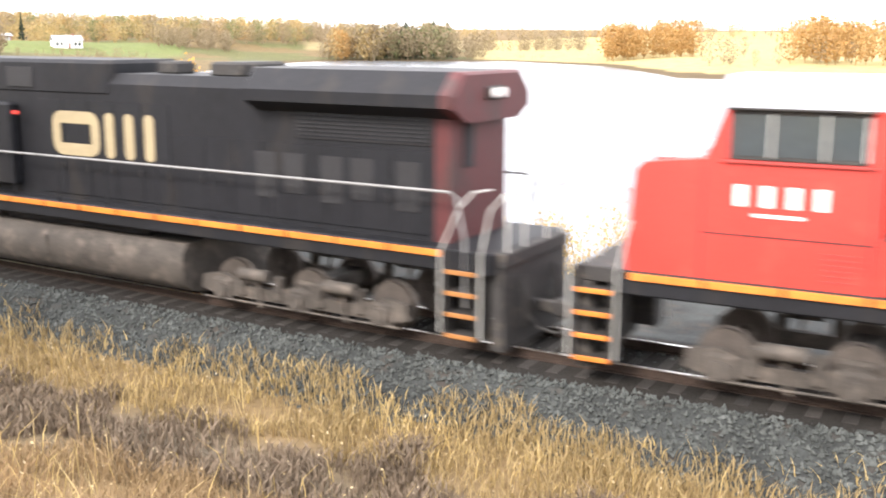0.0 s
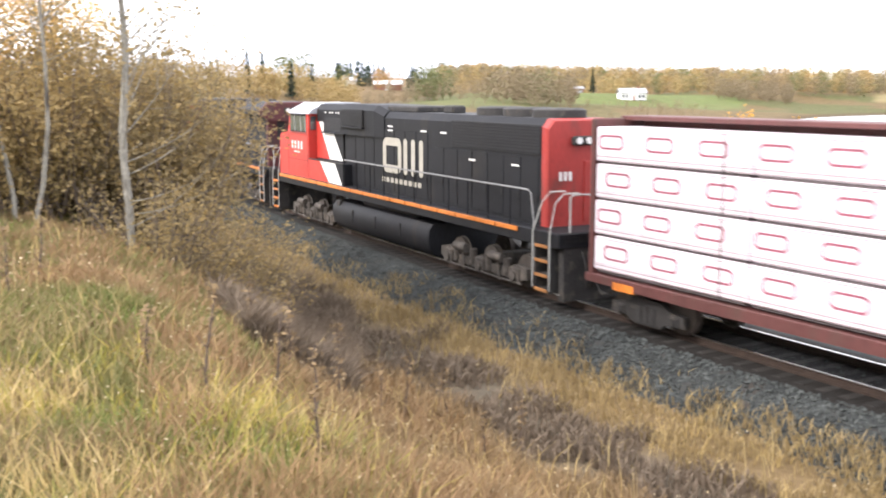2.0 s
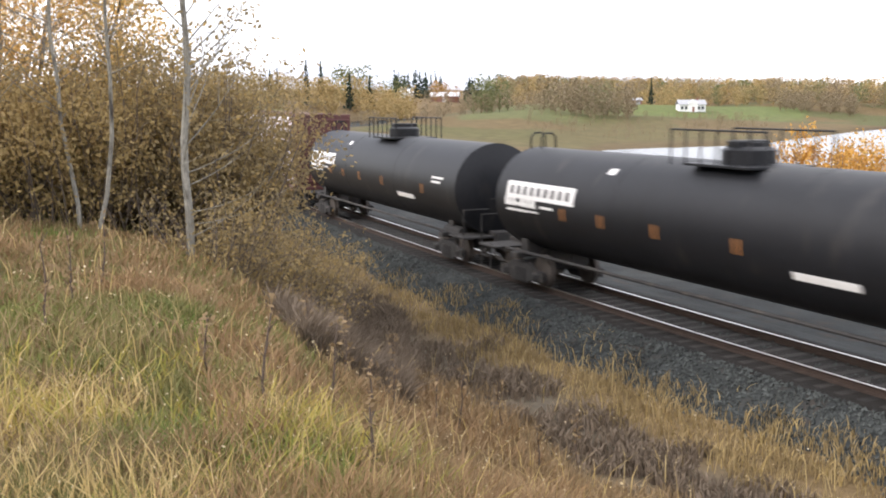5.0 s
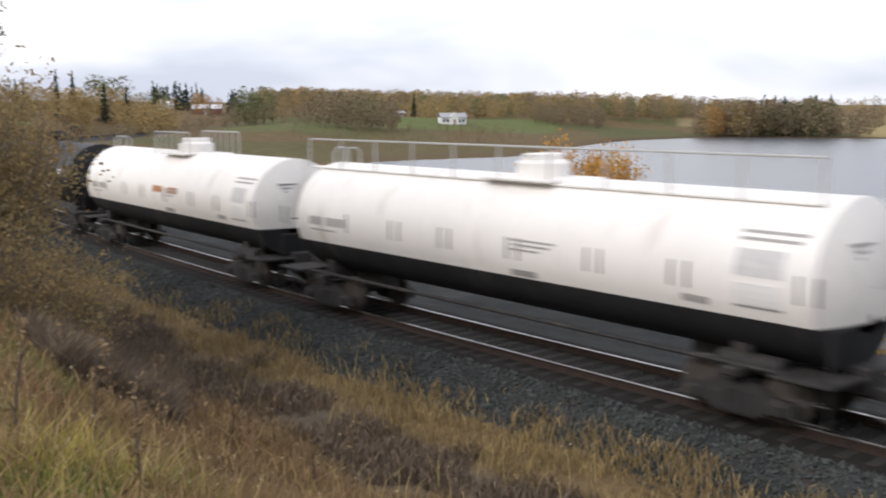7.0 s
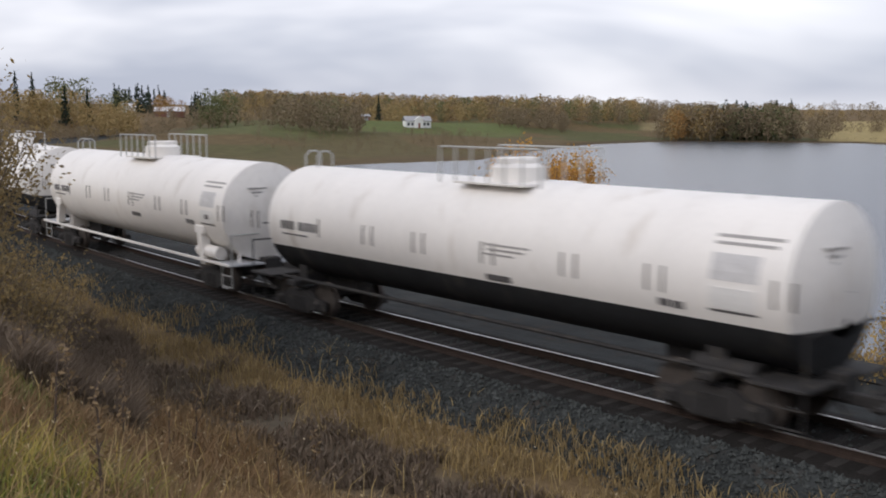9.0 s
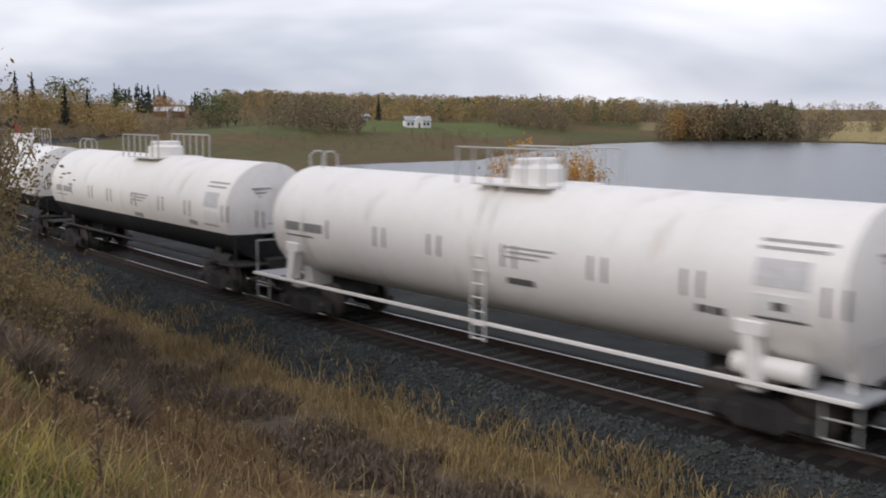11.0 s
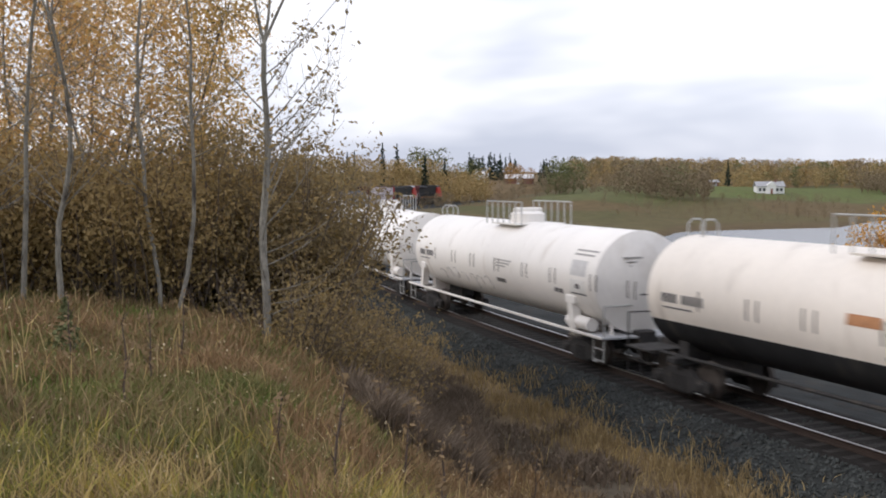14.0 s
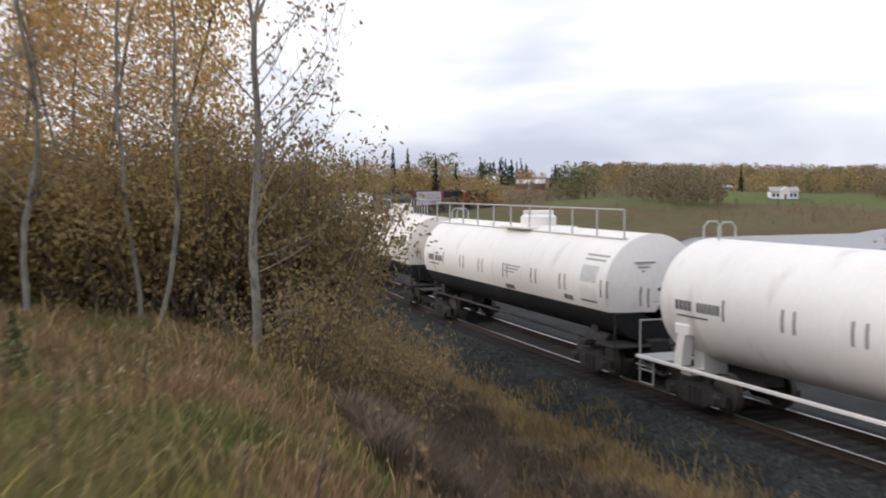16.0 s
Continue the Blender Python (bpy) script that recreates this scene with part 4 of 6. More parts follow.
def red_cab_locomotive(label, front, rear):
    """A six-axle road locomotive with a broad red safety cab."""
    car, length = begin("locomotive", label, "locomotive", front, rear)
    deck, hw, top = 2.0, 1.05, 4.82
    part("underframe", Shape().box(-11.0, 11.2, -1.48, 1.48, 1.6, deck, 0.03), "black_paint", car)
    sill_stripe(car, -9.1, 10.95)
    fuel_tank(car, -3.6, 4.7, "black_paint")
    for x in (7.55, -6.55):
        bogie(car, x, (-1.95, 0, 1.95), "loco_side_frame", loco_frame, 1.12)
    # hood, its red end and its doors
    part("long_hood", hood_section(hw, deck, top, ((-9.5, 1, 0), (4.36, 1, 0))), "black_paint", car, "dark weathered engine hood")
    part("rear_hood_end", hood_section(hw, deck, top, ((-9.78, 0.97, 0.06), (-9.72, 1, 0.02), (-9.504, 1, 0))), "rear_red", car, "red rear end of the hood")
    hood_doors(car, -9.4, -3.0, 7, hw, deck + 0.1, 3.78)
    hood_doors(car, -2.8, 4.1, 8, hw, deck + 0.1, 4.2)
    louvres(car, "radiator_intake", "dark radiator intake grille", -9.45, -4.44, hw, 3.86, 4.66, 9)
    for x in (-5.6, -7.15, -8.7):
        fan = Shape().tube([(x, 0, top - 0.02), (x, 0, top + 0.2), (x, 0, top + 0.25)], [0.74, 0.74, 0.62], 24)
        part("radiator_fan", fan, "dark_gear", car, "round roof fan housing", True)
    part("exhaust", Shape().box(-2.95, -2.25, -0.25, 0.25, top - 0.02, top + 0.24, 0.05), "dark_gear", car, "sooty exhaust stack")
    part("roof_hatch", Shape().box(-1.5, 0.9, -0.8, 0.8, top - 0.02, top + 0.2, 0.05), "dark_gear", car)
    # tall filter block behind the cab, sloping to the hood
    blk = Shape().loft([[(x, y, z) for y, z in ((-w, 3.9), (-w, t - 0.2), (-w + 0.2, t), (w - 0.2, t), (w, t - 0.2), (w, 3.9))] for x, w, t in ((0.6, 1.08, top + 0.02), (1.3, 1.16, 5.02), (4.38, 1.2, 5.04))])
    part("filter_block", blk, "black_paint", car, "tall black filter housing")
    louvres(car, "filter_grille", "black air filter grille", 2.2, 4.25, 1.2, 4.24, 4.86, 8)
    part("filter_ledge", Shape().box(2.15, 4.35, hw, 1.3, 4.16, 4.22, 0.01), "black_paint", car)
    # black housing between cab and block, with a dark opening and a ledge
    part("equipment_housing", hood_section(1.1, 2.75, 5.0, ((4.4, 1, 0), (7.2, 1, 0))), "black_paint", car)
    part("intake_opening", Shape().box(4.62, 6.36, 1.1, 1.118, 3.95, 4.48, 0.004), "grille", car, "black intake opening")
    part("intake_ledge", Shape().box(3.92, 6.4, 1.1, 1.26, 3.88, 3.93, 0.01), "black_paint", car)
    for x in (6.25, 5.75, 5.5, 5.1, 4.85):
        part("housing_mark", Shape().box(x - 0.07, x + 0.07, 1.1, 1.106, 4.66, 4.71, 0.0), "white_stencil", car, "small white plain bar")
    part("upper_red_panel", Shape().prism([(7.3, 2.86), (7.3, 4.3), (6.98, 4.3), (5.82, 2.86)], 1.1, 1.106), "red_paint", car, "red panel behind the cab")
    part("upper_white_stripe", Shape().prism([(6.975, 4.3), (6.5, 4.3), (6.5, 3.87), (5.4, 3.87), (4.45, 2.86), (5.815, 2.86)], 1.1, 1.106), "white_paint", car, "slanting white stripe behind the cab")
    # low walkway box, red then white then black
    part("walkway_box", Shape().box(3.62, 7.32, -1.44, 1.44, deck, 2.8, 0.02), "black_paint", car)
    part("lower_red_panel", Shape().prism([(7.31, deck + 0.01), (7.31, 2.79), (6.05, 2.79), (5.08, deck + 0.01)], 1.44, 1.447), "red_paint", car)
    part("lower_white_stripe", Shape().prism([(6.045, 2.79), (4.45, 2.79), (3.72, deck + 0.01), (5.075, deck + 0.01)], 1.44, 1.447), "white_paint", car, "slanting white stripe along the walkway box")
    part("box_rim", Shape().box(3.62, 7.31, 1.42, 1.47, 2.79, 2.83, 0.005), "dark_gear", car)
    # cab, nose and roof; the roof's pale grey paints in the sky's reflection
    cab = part("cab_body", Shape().prism([(7.32, deck), (11.0, deck), (11.02, 2.3), (10.93, 3.6), (10.8, 3.72), (9.87, 3.82), (9.58, 4.62), (7.32, 4.62)], -1.45, 1.45), "red_paint", car, "bright red cab and nose")
    part("nose_top", Shape().box(9.95, 10.78, -1.1, 1.1, 3.72, 3.9, 0.06), "grey_roof", cab, "grey walkway on the nose")
    part("nose_door", Shape().box(10.98, 11.05, -0.95, -0.35, 2.1, 3.5, 0.02), "red_paint", cab)
    part("cab_roof", Shape().loft([[(x, y, z) for y, z in ((-1.47, 4.6), (-1.32, 4.76), (-0.75, 5.04), (0.75, 5.04), (1.32, 4.76), (1.47, 4.6))] for x in (7.22, 9.72)]), "sky_sheen_roof", cab, "cab roof coloured pale grey for the reflected sky")
    fr = part("side_window", Shape().box(7.56, 9.52, 1.45, 1.466, 3.84, 4.56, 0.01), "dark_gear", cab, "framed cab side window")
    for x0, x1 in ((7.64, 8.12), (8.2, 8.86), (8.94, 9.44)):
        part("pane", Shape().box(x0, x1, 1.462, 1.472, 3.9, 4.5, 0.003), "glass", fr, "reflecting window glass")
        part("frame_bar", Shape().box(x0 - 0.045, x0 - 0.01, 1.466, 1.482, 3.88, 4.52, 0.003), "rail_paint", fr)
    part("window_awning", Shape().box(7.5, 9.56, 1.45, 1.56, 4.565, 4.6, 0.008), "dark_gear", cab)
    part("window_ledge", Shape().box(7.5, 9.6, 1.45, 1.5, 3.78, 3.83, 0.01), "rear_red", cab)
    for y in (1.12, -1.36):
        part("rear_window", Shape().box(7.29, 7.326, y, y + 0.24, 3.95, 4.5, 0.004), "glass", cab, "narrow rear cab window")
    for y in (-0.7, 0.7):
        part("windscreen", Shape().prism([(9.83, 3.92), (9.86, 3.93), (9.64, 4.53), (9.61, 4.52)], y - 0.55, y + 0.55), "glass", cab, "sloping windscreen")
    for k in range(4):
        part("road_number", Shape().box(9.23 - 0.38 * k, 9.38 - 0.38 * k, 1.45, 1.458, 3.15, 3.47, 0.0), "white_stencil", cab, "white road number as a plain bar")
    part("stencil_line", Shape().box(8.4, 9.1, 1.45, 1.457, 3.0, 3.05, 0.0), "white_stencil", cab, "white stencil line")
    part("panel_seam", Shape().box(7.4, 9.85, 1.45, 1.456, 2.70, 2.725, 0.0), "dark_red", cab)
    part("door_seam", Shape().box(7.44, 7.47, 1.45, 1.456, deck + 0.02, 3.8, 0.0), "dark_red", cab)
    part("nose_seam", Shape().box(9.84, 9.87, 1.45, 1.456, deck + 0.02, 3.7, 0.0), "dark_red", cab)
    lv = Shape()
    for k in range(6):
        lv.box(7.6, 8.1, 1.45, 1.458, 2.12 + 0.08 * k, 2.15 + 0.08 * k, 0.0)
    part("cab_louvre", lv, "rear_red", cab)
    # painted emblem, an address line and small marks as plain bars
    emblem(car, 0.72, hw + 0.02, 2.74, 3.94, "emblem_paint")
    for k in range(9):
        part("address_bar", Shape().box(0.56 - 0.36 * k, 0.80 - 0.36 * k, hw + 0.02, hw + 0.026, 2.40, 2.56, 0.0), "emblem_paint", car, "small cream plain bar")
    for x, z in ((1.35, 4.22), (0.1, 4.3), (0.1, 4.16), (-2.5, 4.22), (-3.9, 4.22), (-5.75, 3.5), (-8.2, 3.5)):
        part("hood_mark", Shape().box(x - 0.2, x + 0.2, hw + 0.02, hw + 0.026, z, z + 0.05, 0.0), "white_stencil", car, "small white plain bar")
    walkway_rail(car, -9.7, 3.4, deck)
    side_steps(car, 11.52, -1)
    side_steps(car, -10.25, -1)
    end_gear(car, 11.85, 1)
    end_gear(car, -11.0, -1)
    lamp = part("rear_headlight", Shape().box(-9.9, -9.76, -0.32, 0.32, 4.12, 4.36, 0.03), "dark_gear", car, "twin rear headlight")
    for y in (-0.15, 0.15):
        part("lens", Shape().disc((-9.91, y, 4.24), "x", 0.09, 0.03, 14), "white_stencil", lamp)
    for y in (0.3, 0.45, 0.6):
        part("end_mark", Shape().box(-9.8, -9.76, y, y + 0.09, 3.2, 3.43, 0.0), "white_stencil", car, "small white plain bar on the red end")
    part("end_door", Shape().box(-9.82, -9.76, -0.75, -0.1, 2.1, 3.7, 0.01), "rear_red", car)
    return car


def winged_locomotive(label, front, rear):
    """A six-axle road locomotive with broad radiator wings over its rear."""
    car, length = begin("locomotive", label, "locomotive", front, rear)
    e, deck, hw, top = length / 2, 2.0, 1.05, 4.8
    part("underframe", Shape().box(-11.0, e - 0.9, -1.48, 1.48, 1.6, deck, 0.03), "black_paint", car)
    sill_stripe(car, -10.05, e - 2.2)
    fuel_tank(car, -3.75, 4.6, "running_gear")
    for x in (-6.6, 7.0):
        bogie(car, x, (-1.95, 0, 1.95), "loco_side_frame", loco_frame, 1.12)
    h1 = e - 5.6
    part("long_hood", hood_section(hw, deck, top, ((-9.6, 1, 0), (h1, 1, 0))), "black_paint", car, "dark weathered engine hood")
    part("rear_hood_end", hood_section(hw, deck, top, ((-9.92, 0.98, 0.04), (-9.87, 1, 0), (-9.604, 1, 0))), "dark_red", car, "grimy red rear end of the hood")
    ring = ((-1.04, 4.18), (-1.5, 4.4), (-1.5, 4.62), (-1.1, 5.0), (1.1, 5.0), (1.5, 4.62), (1.5, 4.4), (1.04, 4.18))
    part("radiator_wing", Shape().loft([[(x, y * w, z) for y, z in ring] for x, w in ((-9.95, 1), (-5.6, 1), (-5.3, 0.75))]), "black_paint", car, "overhanging radiator wings")
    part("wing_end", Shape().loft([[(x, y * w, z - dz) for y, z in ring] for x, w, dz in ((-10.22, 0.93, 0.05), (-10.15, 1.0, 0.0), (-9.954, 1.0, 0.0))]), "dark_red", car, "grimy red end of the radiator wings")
    louvres(car, "radiator_intake", "dark radiator intake grille", -9.55, -6.5, hw, 3.7, 4.2, 6)
    hood_doors(car, -9.5, -3.4, 8, hw, deck + 0.1, 3.6)
    hood_doors(car, -3.2, 0.9, 5, hw, deck + 0.1, 4.2)
    for k, x in enumerate((-9.3, -8.3, -7.6, -6.7, -6.0)):
        part("filter_grille", Shape().box(x, x + 0.5, hw + 0.016, hw + 0.03, 2.5 + 0.12 * (k % 2), 3.4, 0.006), "grille", car, "dark door grille")
    part("roof_hatch", Shape().box(-4.9, -4.0, -0.7, 0.7, top - 0.02, 5.08, 0.05), "dark_gear", car)
    part("exhaust", Shape().box(-2.7, -2.1, -0.3, 0.3, top - 0.02, 5.06, 0.05), "dark_gear", car)
    part("blower_housing", Shape().box(-1.45, h1 - 0.1, -1.08, 1.08, 4.3, 5.08, 0.08), "black_paint", car, "raised blower housing")
    part("blower_grille", Shape().box(1.0, 1.9, 1.08, 1.1, 4.45, 4.9, 0.01), "grille", car)
    part("blower_bulge", Shape().box(1.6, h1 - 0.2, hw, hw + 0.3, 2.2, 4.1, 0.06), "black_paint", car)
    for x, z in ((1.2, 4.15), (2.2, 4.0)):
        part("hood_mark", Shape().box(x, x + 0.25, hw + 0.31, hw + 0.316, z - 0.3, z - 0.22, 0.0), "red_paint", car, "small red plain bar")
    emblem(car, 0.45, hw + 0.02, 2.98, 3.96, "emblem_gold")
    # cab and nose
    c0, c1 = h1, h1 + 3.0
    cab = part("cab_body", Shape().prism([(c0, deck), (c1 + 1.6, deck), (c1 + 1.6, 3.4), (c1 + 0.1, 3.7), (c1 - 0.2, 4.6), (c0, 4.6)], -1.42, 1.42), "red_paint", car, "red cab and nose")
    part("cab_roof", Shape().loft([[(x, y, z) for y, z in ((-1.44, 4.58), (-1.3, 4.76), (-0.6, 5.0), (0.6, 5.0), (1.3, 4.76), (1.44, 4.58))] for x in (c0 - 0.1, c1 - 0.1)]), "black_paint", cab)
    for x0, x1 in ((c1 - 1.9, c1 - 1.2), (c1 - 1.1, c1 - 0.5)):
        w = part("side_window", Shape().box(x0 - 0.05, x1 + 0.05, 1.42, 1.44, 3.78, 4.5, 0.01), "grey_roof", cab, "framed cab side window")
        part("pane", Shape().box(x0, x1, 1.436, 1.446, 3.84, 4.44, 0.004), "glass", w, "dark reflecting glass")
    for y in (-0.62, 0.62):
        part("windscreen", Shape().prism([(c1 - 0.02, 3.84), (c1 + 0.08, 3.8), (c1 - 0.14, 4.5), (c1 - 0.22, 4.5)], y - 0.5, y + 0.5), "glass", cab, "sloping windscreen")
    part("end_window", Shape().box(-9.96, -9.91, 0.25, 0.6, 3.3, 4.1, 0.01), "grille", car, "dark end door window")
    for k in range(4):
        part("road_number", Shape().box(c1 - 1.98 + 0.36 * k, c1 - 1.82 + 0.36 * k, 1.42, 1.43, 3.14, 3.46, 0.0), "white_stencil", cab, "white road number as a plain bar")
    walkway_rail(car, -10.35, c0 - 0.2, deck)
    side_steps(car, -10.4, -1)
    side_steps(car, e - 1.25, -1)
    end_gear(car, -11.15, -1)
    end_gear(car, e - 0.75, 1)
    lamp = part("rear_headlight", Shape().box(-10.3, -10.18, -0.32, 0.32, 4.5, 4.74, 0.03), "dark_gear", car, "twin rear headlight")
    for y in (-0.15, 0.15):
        part("lens", Shape().disc((-10.31, y, 4.62), "x", 0.09, 0.03, 14), "white_stencil", lamp)
    return car


def print_ring():
    """A thin printed outline with cut corners."""
    o = [(0.42, 0.10), (0.34, 0.17), (-0.34, 0.17), (-0.42, 0.10), (-0.42, -0.10), (-0.34, -0.17), (0.34, -0.17), (0.42, -0.10)]
    return Shape().add([(x, 0, z) for x, z in o] + [(x * 0.87, 0, z * 0.70) for x, z in o], [(i, (i + 1) % 8, 8 + (i + 1) % 8, 8 + i) for i in range(8)])


def print_bar():
    return Shape().box(-0.24, 0.24, -0.001, 0.002, -0.035, 0.035, 0.0)


def lumber_car(label, front, rear):
    car, length = begin("lumber_car", label, "lumber car", front, rear)
    e = length / 2
    dk = Shape().box(-e + 0.8, e - 0.8, -1.45, 1.45, 1.08, 1.24, 0.02)
    part("deck", dk, "oxide", car, "oxide-brown deck")
    for y in (1.42, -1.42):
        sl = Shape()
        sl.prism([(-e + 0.8, 1.05), (-e + 4.2, 0.98), (e - 4.2, 0.98), (e - 0.8, 1.05), (e - 0.8, 1.2), (-e + 0.8, 1.2)], min(y, y * 1.03), max(y, y * 1.03))
        part("side_sill", sl, "oxide", car)
    part("centre_sill", Shape().box(-e + 0.6, e - 0.6, -0.3, 0.3, 0.65, 1.07, 0.03), "dark_gear", car)
    part("centre_beam", Shape().box(-e + 1.2, e - 1.2, -0.08, 0.08, 1.24, 4.86, 0.01), "oxide", car)
    part("top_chord", Shape().box(-e + 0.85, e - 0.85, -0.5, 0.5, 4.84, 4.95, 0.02), "oxide", car, "brown top chord")
    for way in (1, -1):
        x0, x1 = sorted((way * (e - 1.03), way * (e - 0.9))) if way > 0 else (-e + 0.9, -e + 1.53)
        bh = part("bulkhead", Shape().box(x0, x1, -1.45, 1.45, 1.2, 4.9, 0.03), "oxide", car, "oxide-brown end bulkhead")
        for z in np.linspace(1.5, 4.6, 6):
            xr = way * (e - 0.82)
            part("rib", Shape().box(min(xr, xr - way * 0.09), max(xr, xr - way * 0.09), -1.35, 1.35, z - 0.06, z + 0.06, 0.02), "oxide", bh)
        part("coupler", coupler_shape(way * e, way), "dark_gear", car, "black knuckle coupler")
        bogie(car, way * (e - 2.6), (-0.89, 0.89), "freight_side_frame", freight_frame, 1.02, "dark_gear")
        part("sill_reflector", Shape().box(way * (e - 2.2) - 0.35, way * (e - 2.2) + 0.35, 1.464, 1.47, 0.97, 1.15, 0.0), "orange_paint", car, "orange sill reflector")
    # wrapped bundles: four lengths, five tiers, both sides
    x0, x1 = -e + 1.55, e - 1.05
    cols, tiers = 5, 4
    rng = random.Random(3)
    wdt = (x1 - x0) / cols
    tz = (4.72 - 1.30) / tiers
    pm = {}
    for side in (1, -1):
        for c in range(cols):
            for t in range(tiers):
                bx0, bz0 = x0 + c * wdt, 1.30 + t * tz
                jy = rng.uniform(-0.02, 0.02)
                bd = part("wrapped_pack", Shape().box(bx0 + 0.02, bx0 + wdt - 0.02, min(0.12 * side, (1.40 + jy) * side), max(0.12 * side, (1.40 + jy) * side), bz0 + 0.05, bz0 + tz - 0.015, 0.025), "wrap", car, "white plastic-wrapped lumber bundle")
                part("sticker", Shape().box(bx0 + 0.1, bx0 + wdt - 0.1, min(0.2 * side, 1.34 * side), max(0.2 * side, 1.34 * side), bz0 - 0.01, bz0 + 0.046, 0.0), "strap", bd, "dark gap and stickers between tiers")
                if side > 0:
                    y = 1.40 + jy
                    for k in range(3):
                        po = part("wrap_print", shared("wrap_print", print_ring, "wrap_print"), "", bd, "faded red printed outline")
                        po.matrix_local = pose(bx0 + wdt * (k + 0.5) / 3 + (0.25 if t % 2 else 0), y + 0.004, bz0 + tz * 0.58)
                        pb = part("print_bar", shared("print_bar", print_bar, "wrap_print"), "", bd)
                        pb.matrix_local = po.matrix_local.copy()
                    for fz, th in ((0.09, 0.02), (0.17, 0.035), (0.24, 0.014), (0.93, 0.02)):
                        part("edge_seam", Shape().box(bx0 + 0.04, bx0 + wdt - 0.04, y + 0.001, y + 0.006, bz0 + tz * fz, bz0 + tz * fz + th, 0.0), "wrap_seam", bd, "thin grey seam of the wrapping")
                    part("strap", Shape().box(bx0 + wdt * 0.15, bx0 + wdt * 0.16, y + 0.001, y + 0.008, bz0 + 0.05, bz0 + tz - 0.015, 0.0), "strap", bd)
    return car


W, K, L = "tank_white", "tank_black", "lower_black"
winged_locomotive("black six-axle diesel locomotive with red rear end and orange sill stripe", 15.0, -8.6)
red_cab_locomotive("black and bright red six-axle diesel locomotive with white stripe", -9.1, -33.0)
lumber_car("brown centre-beam flatcar loaded with white-wrapped lumber", -32.3, -58.9)
tank_car("glossy black tank car with a white lettering panel", -58.7, -79.3, K, marks="white")
tank_car("glossy black tank car with a white lettering panel", -79.3, -99.85, K, marks="white")
tank_car("white tank car with black underside and top platform", -99.85, -118.4, W, L, marks="grey", patches=True)
tank_car("white tank car with black underside and full-length railing", -118.4, -137.15, W, L, "long", marks="grey")
tank_car("white pressure tank car with white running-board sill", -137.15, -155.8, W, sill=True)
tank_car("white tank car with black underside and top platform", -155.8, -174.4, W, L)
tank_car("white tank car with black underside and worn stencils", -174.4, -193.05, W, L, marks="grey")
tank_car("white tank car with white sill and side ladder", -193.05, -212.35, W, sill=True, ladder=True)
tank_car("white tank car with side ladder and pale blue graffiti", -212.35, -230.75, W, sill=True, ladder=True, scrawl=True)
tank_car("white tank car with white running-board sill, lightly soiled", -230.75, -250.1, W, sill=True, scrawl=True)
tank_car("cream tank car with black underside and rust patches", -250.1, -267.5, "tank_cream", L, patches=True, box=True)
tank_car("white tank car with black underside and full-length railing", -267.5, -286.35, W, L, "long", patches=False)
tank_car("white pressure tank car with white running-board sill", -286.35, -305.2, W, sill=True)


def motions():
    for thing, centre in CARS:
        rows = []
        for t in range(17):
            x, y, a = track(centre + SPEED * t)
            rows.append((float(t), pose(x, y, 0, 0, 0, math.degrees(a) + 90)))
        walk(thing, rows)


# ---- far woods, shore and farm ----
def leaf_quads(c, size, rng, flat=0.0):
    """Small random quads round the centres c."""
    n = len(c)
    u = rng.normal(size=(n, 3))
    u /= np.linalg.norm(u, axis=1, keepdims=True)
    w = rng.normal(size=(n, 3))
    w -= (w * u).sum(1, keepdims=True) * u
    w /= np.linalg.norm(w, axis=1, keepdims=True)
    s = np.asarray(size).reshape(-1, 1)
    k = rng.uniform(0.55, 1.0, (n, 1))
    v = np.stack([c - u * s, c - w * s * k * 0.6, c + u * s, c + w * s * k * 0.6], 1).reshape(-1, 3)
    return v, (np.arange(n)[:, None] * 4 + np.arange(4)[None])


